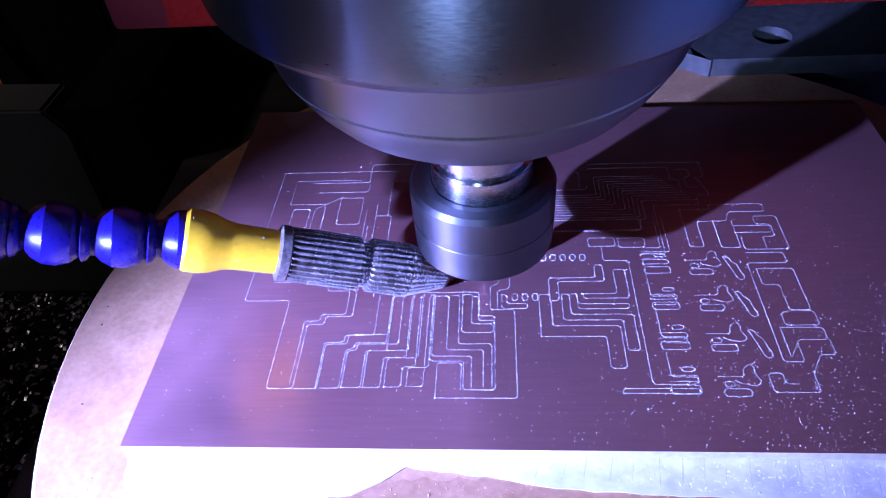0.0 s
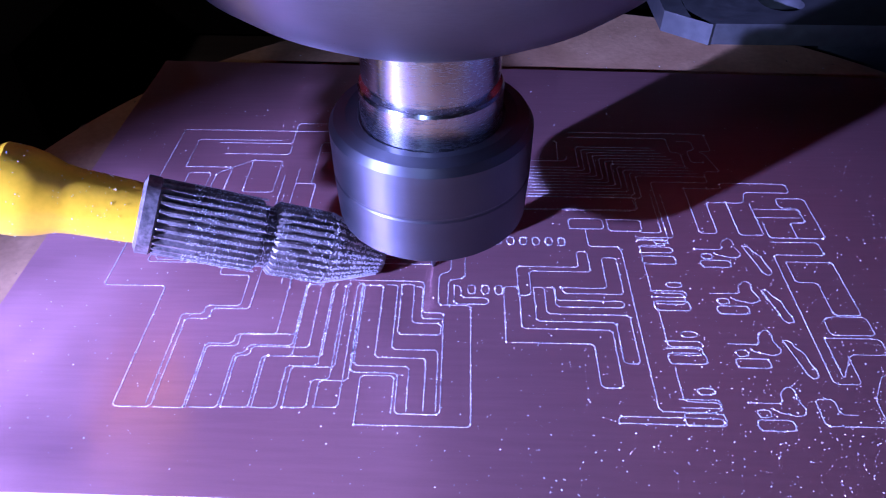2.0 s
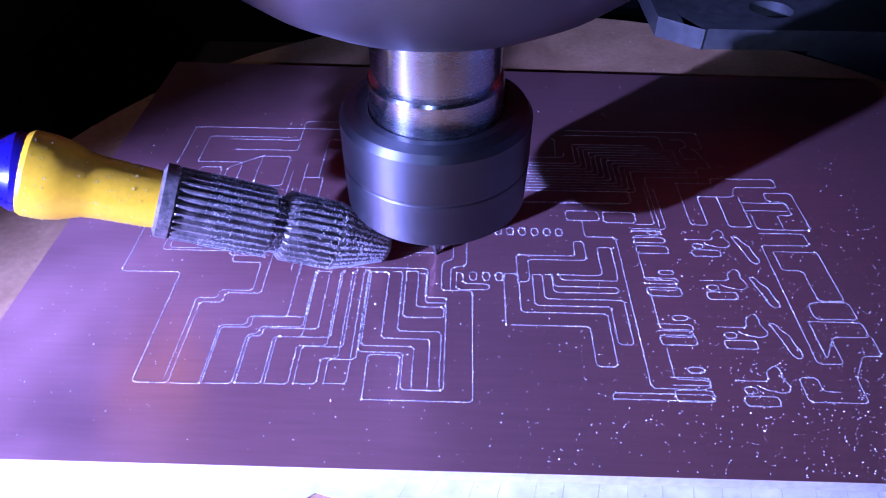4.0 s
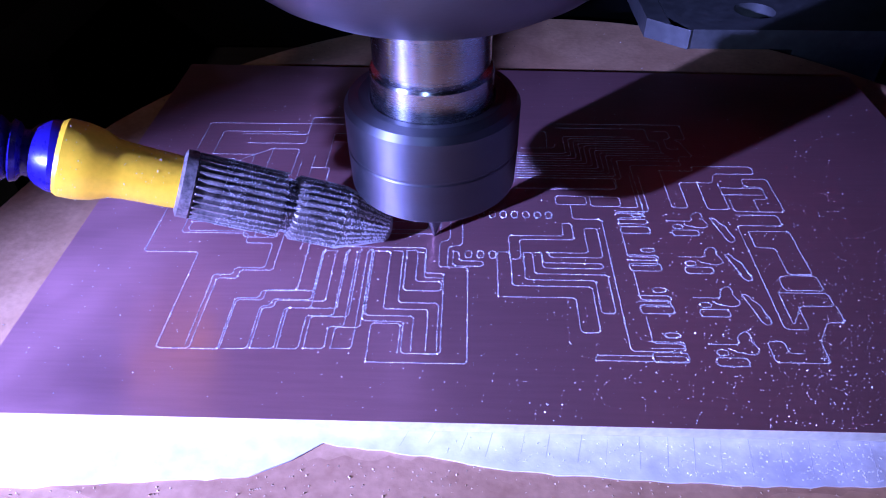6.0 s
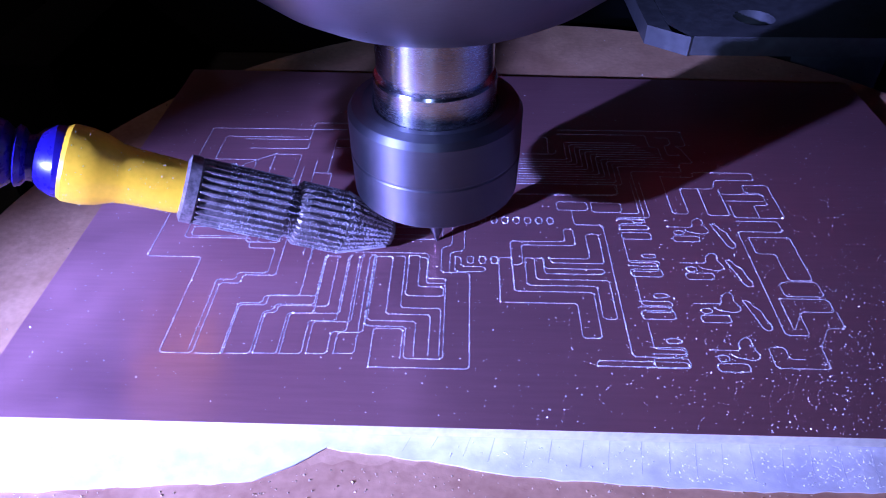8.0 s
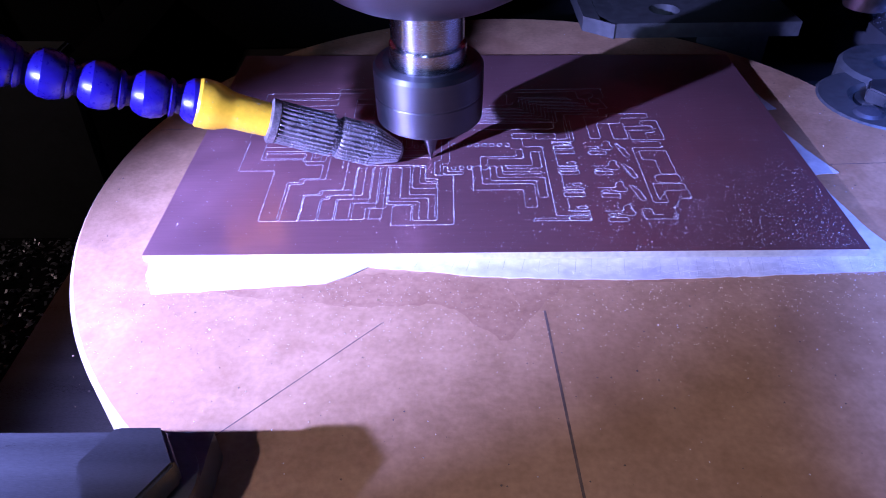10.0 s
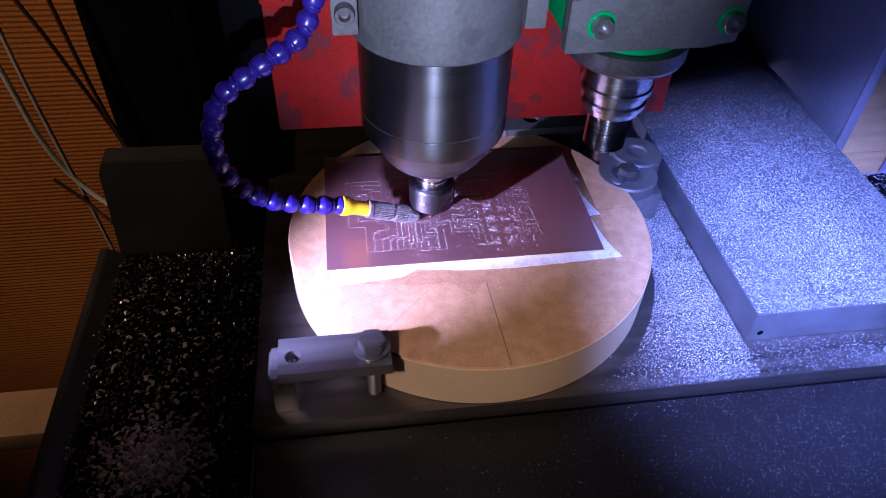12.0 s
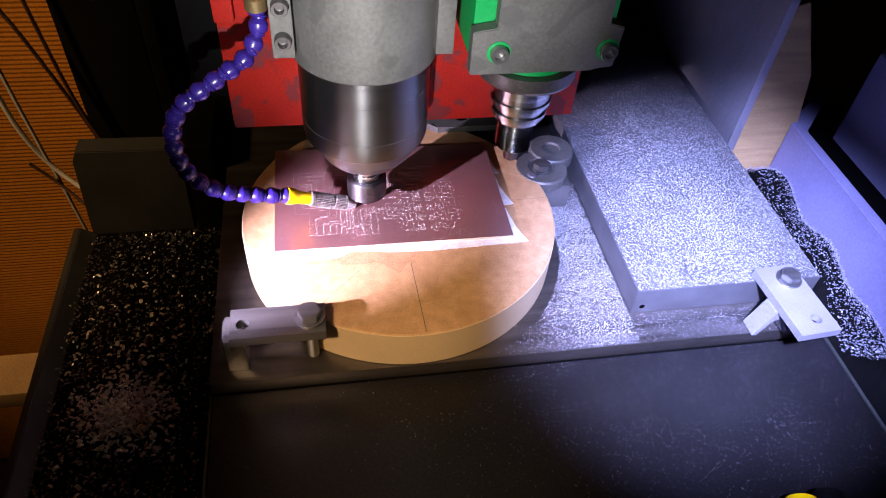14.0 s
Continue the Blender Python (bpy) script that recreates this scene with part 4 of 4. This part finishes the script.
def heap(x0, x1, y0, y1, base, height, step, seed):
    """A lumpy bank of chips."""
    nx, ny = int((x1 - x0) / step), int((y1 - y0) / step)
    verts, faces, tops = [], [], []
    for j in range(ny + 1):
        for i in range(nx + 1):
            x, y = x0 + i * step, y0 + j * step
            u = math.sin(math.pi * i / nx) ** 0.6 * min(1, (ny - j) / 6, j / 6)
            z = base + height * u * (0.7 + 0.5 * noise.noise((x * 0.03 + seed, y * 0.03, 0))) + u * 1.2 * noise.noise((x * 0.4, y * 0.4, seed))
            verts.append((x * K, y * K, z * K))
            tops.append((x, y, z))
    for j in range(ny):
        for i in range(nx):
            a = j * (nx + 1) + i
            faces.append((a, a + 1, a + nx + 2, a + nx + 1))
    return verts, faces, tops


v, f_, tops = heap(-107, -30.5, -255, 80, -62, 9, 2.5, 3)
stuff("tray_swarf", v, f_, "black", "dark oily swarf filling the chip tray", "swarf")
places = [tuple(c + rnd.uniform(-1.2, 1.2) for c in rnd.choice(tops)) for _ in range(6500)]
stuff("tray_chips", *flakes([(x, y, z + 0.9) for x, y, z in places], 0.25, 1.0, 0.9), "darkchip", "dark glinting metal chips in the tray", "chips")
pale = [(x, y, -52 + rnd.uniform(-1, 1.5)) for x, y in near(-70, -42, 9, 8, (-108, -36, -86, 13), 800)]
pale += [(x, y, -53.5 + rnd.uniform(-1, 1.5)) for x, y in near(-72, -30, 14, 32, (-106, -36, -180, 70), 250)]
stuff("pale_chips", *flakes(pale, 0.3, 1.6, 0.9), "shaving", "pale curled shavings on the dark swarf", "chips")
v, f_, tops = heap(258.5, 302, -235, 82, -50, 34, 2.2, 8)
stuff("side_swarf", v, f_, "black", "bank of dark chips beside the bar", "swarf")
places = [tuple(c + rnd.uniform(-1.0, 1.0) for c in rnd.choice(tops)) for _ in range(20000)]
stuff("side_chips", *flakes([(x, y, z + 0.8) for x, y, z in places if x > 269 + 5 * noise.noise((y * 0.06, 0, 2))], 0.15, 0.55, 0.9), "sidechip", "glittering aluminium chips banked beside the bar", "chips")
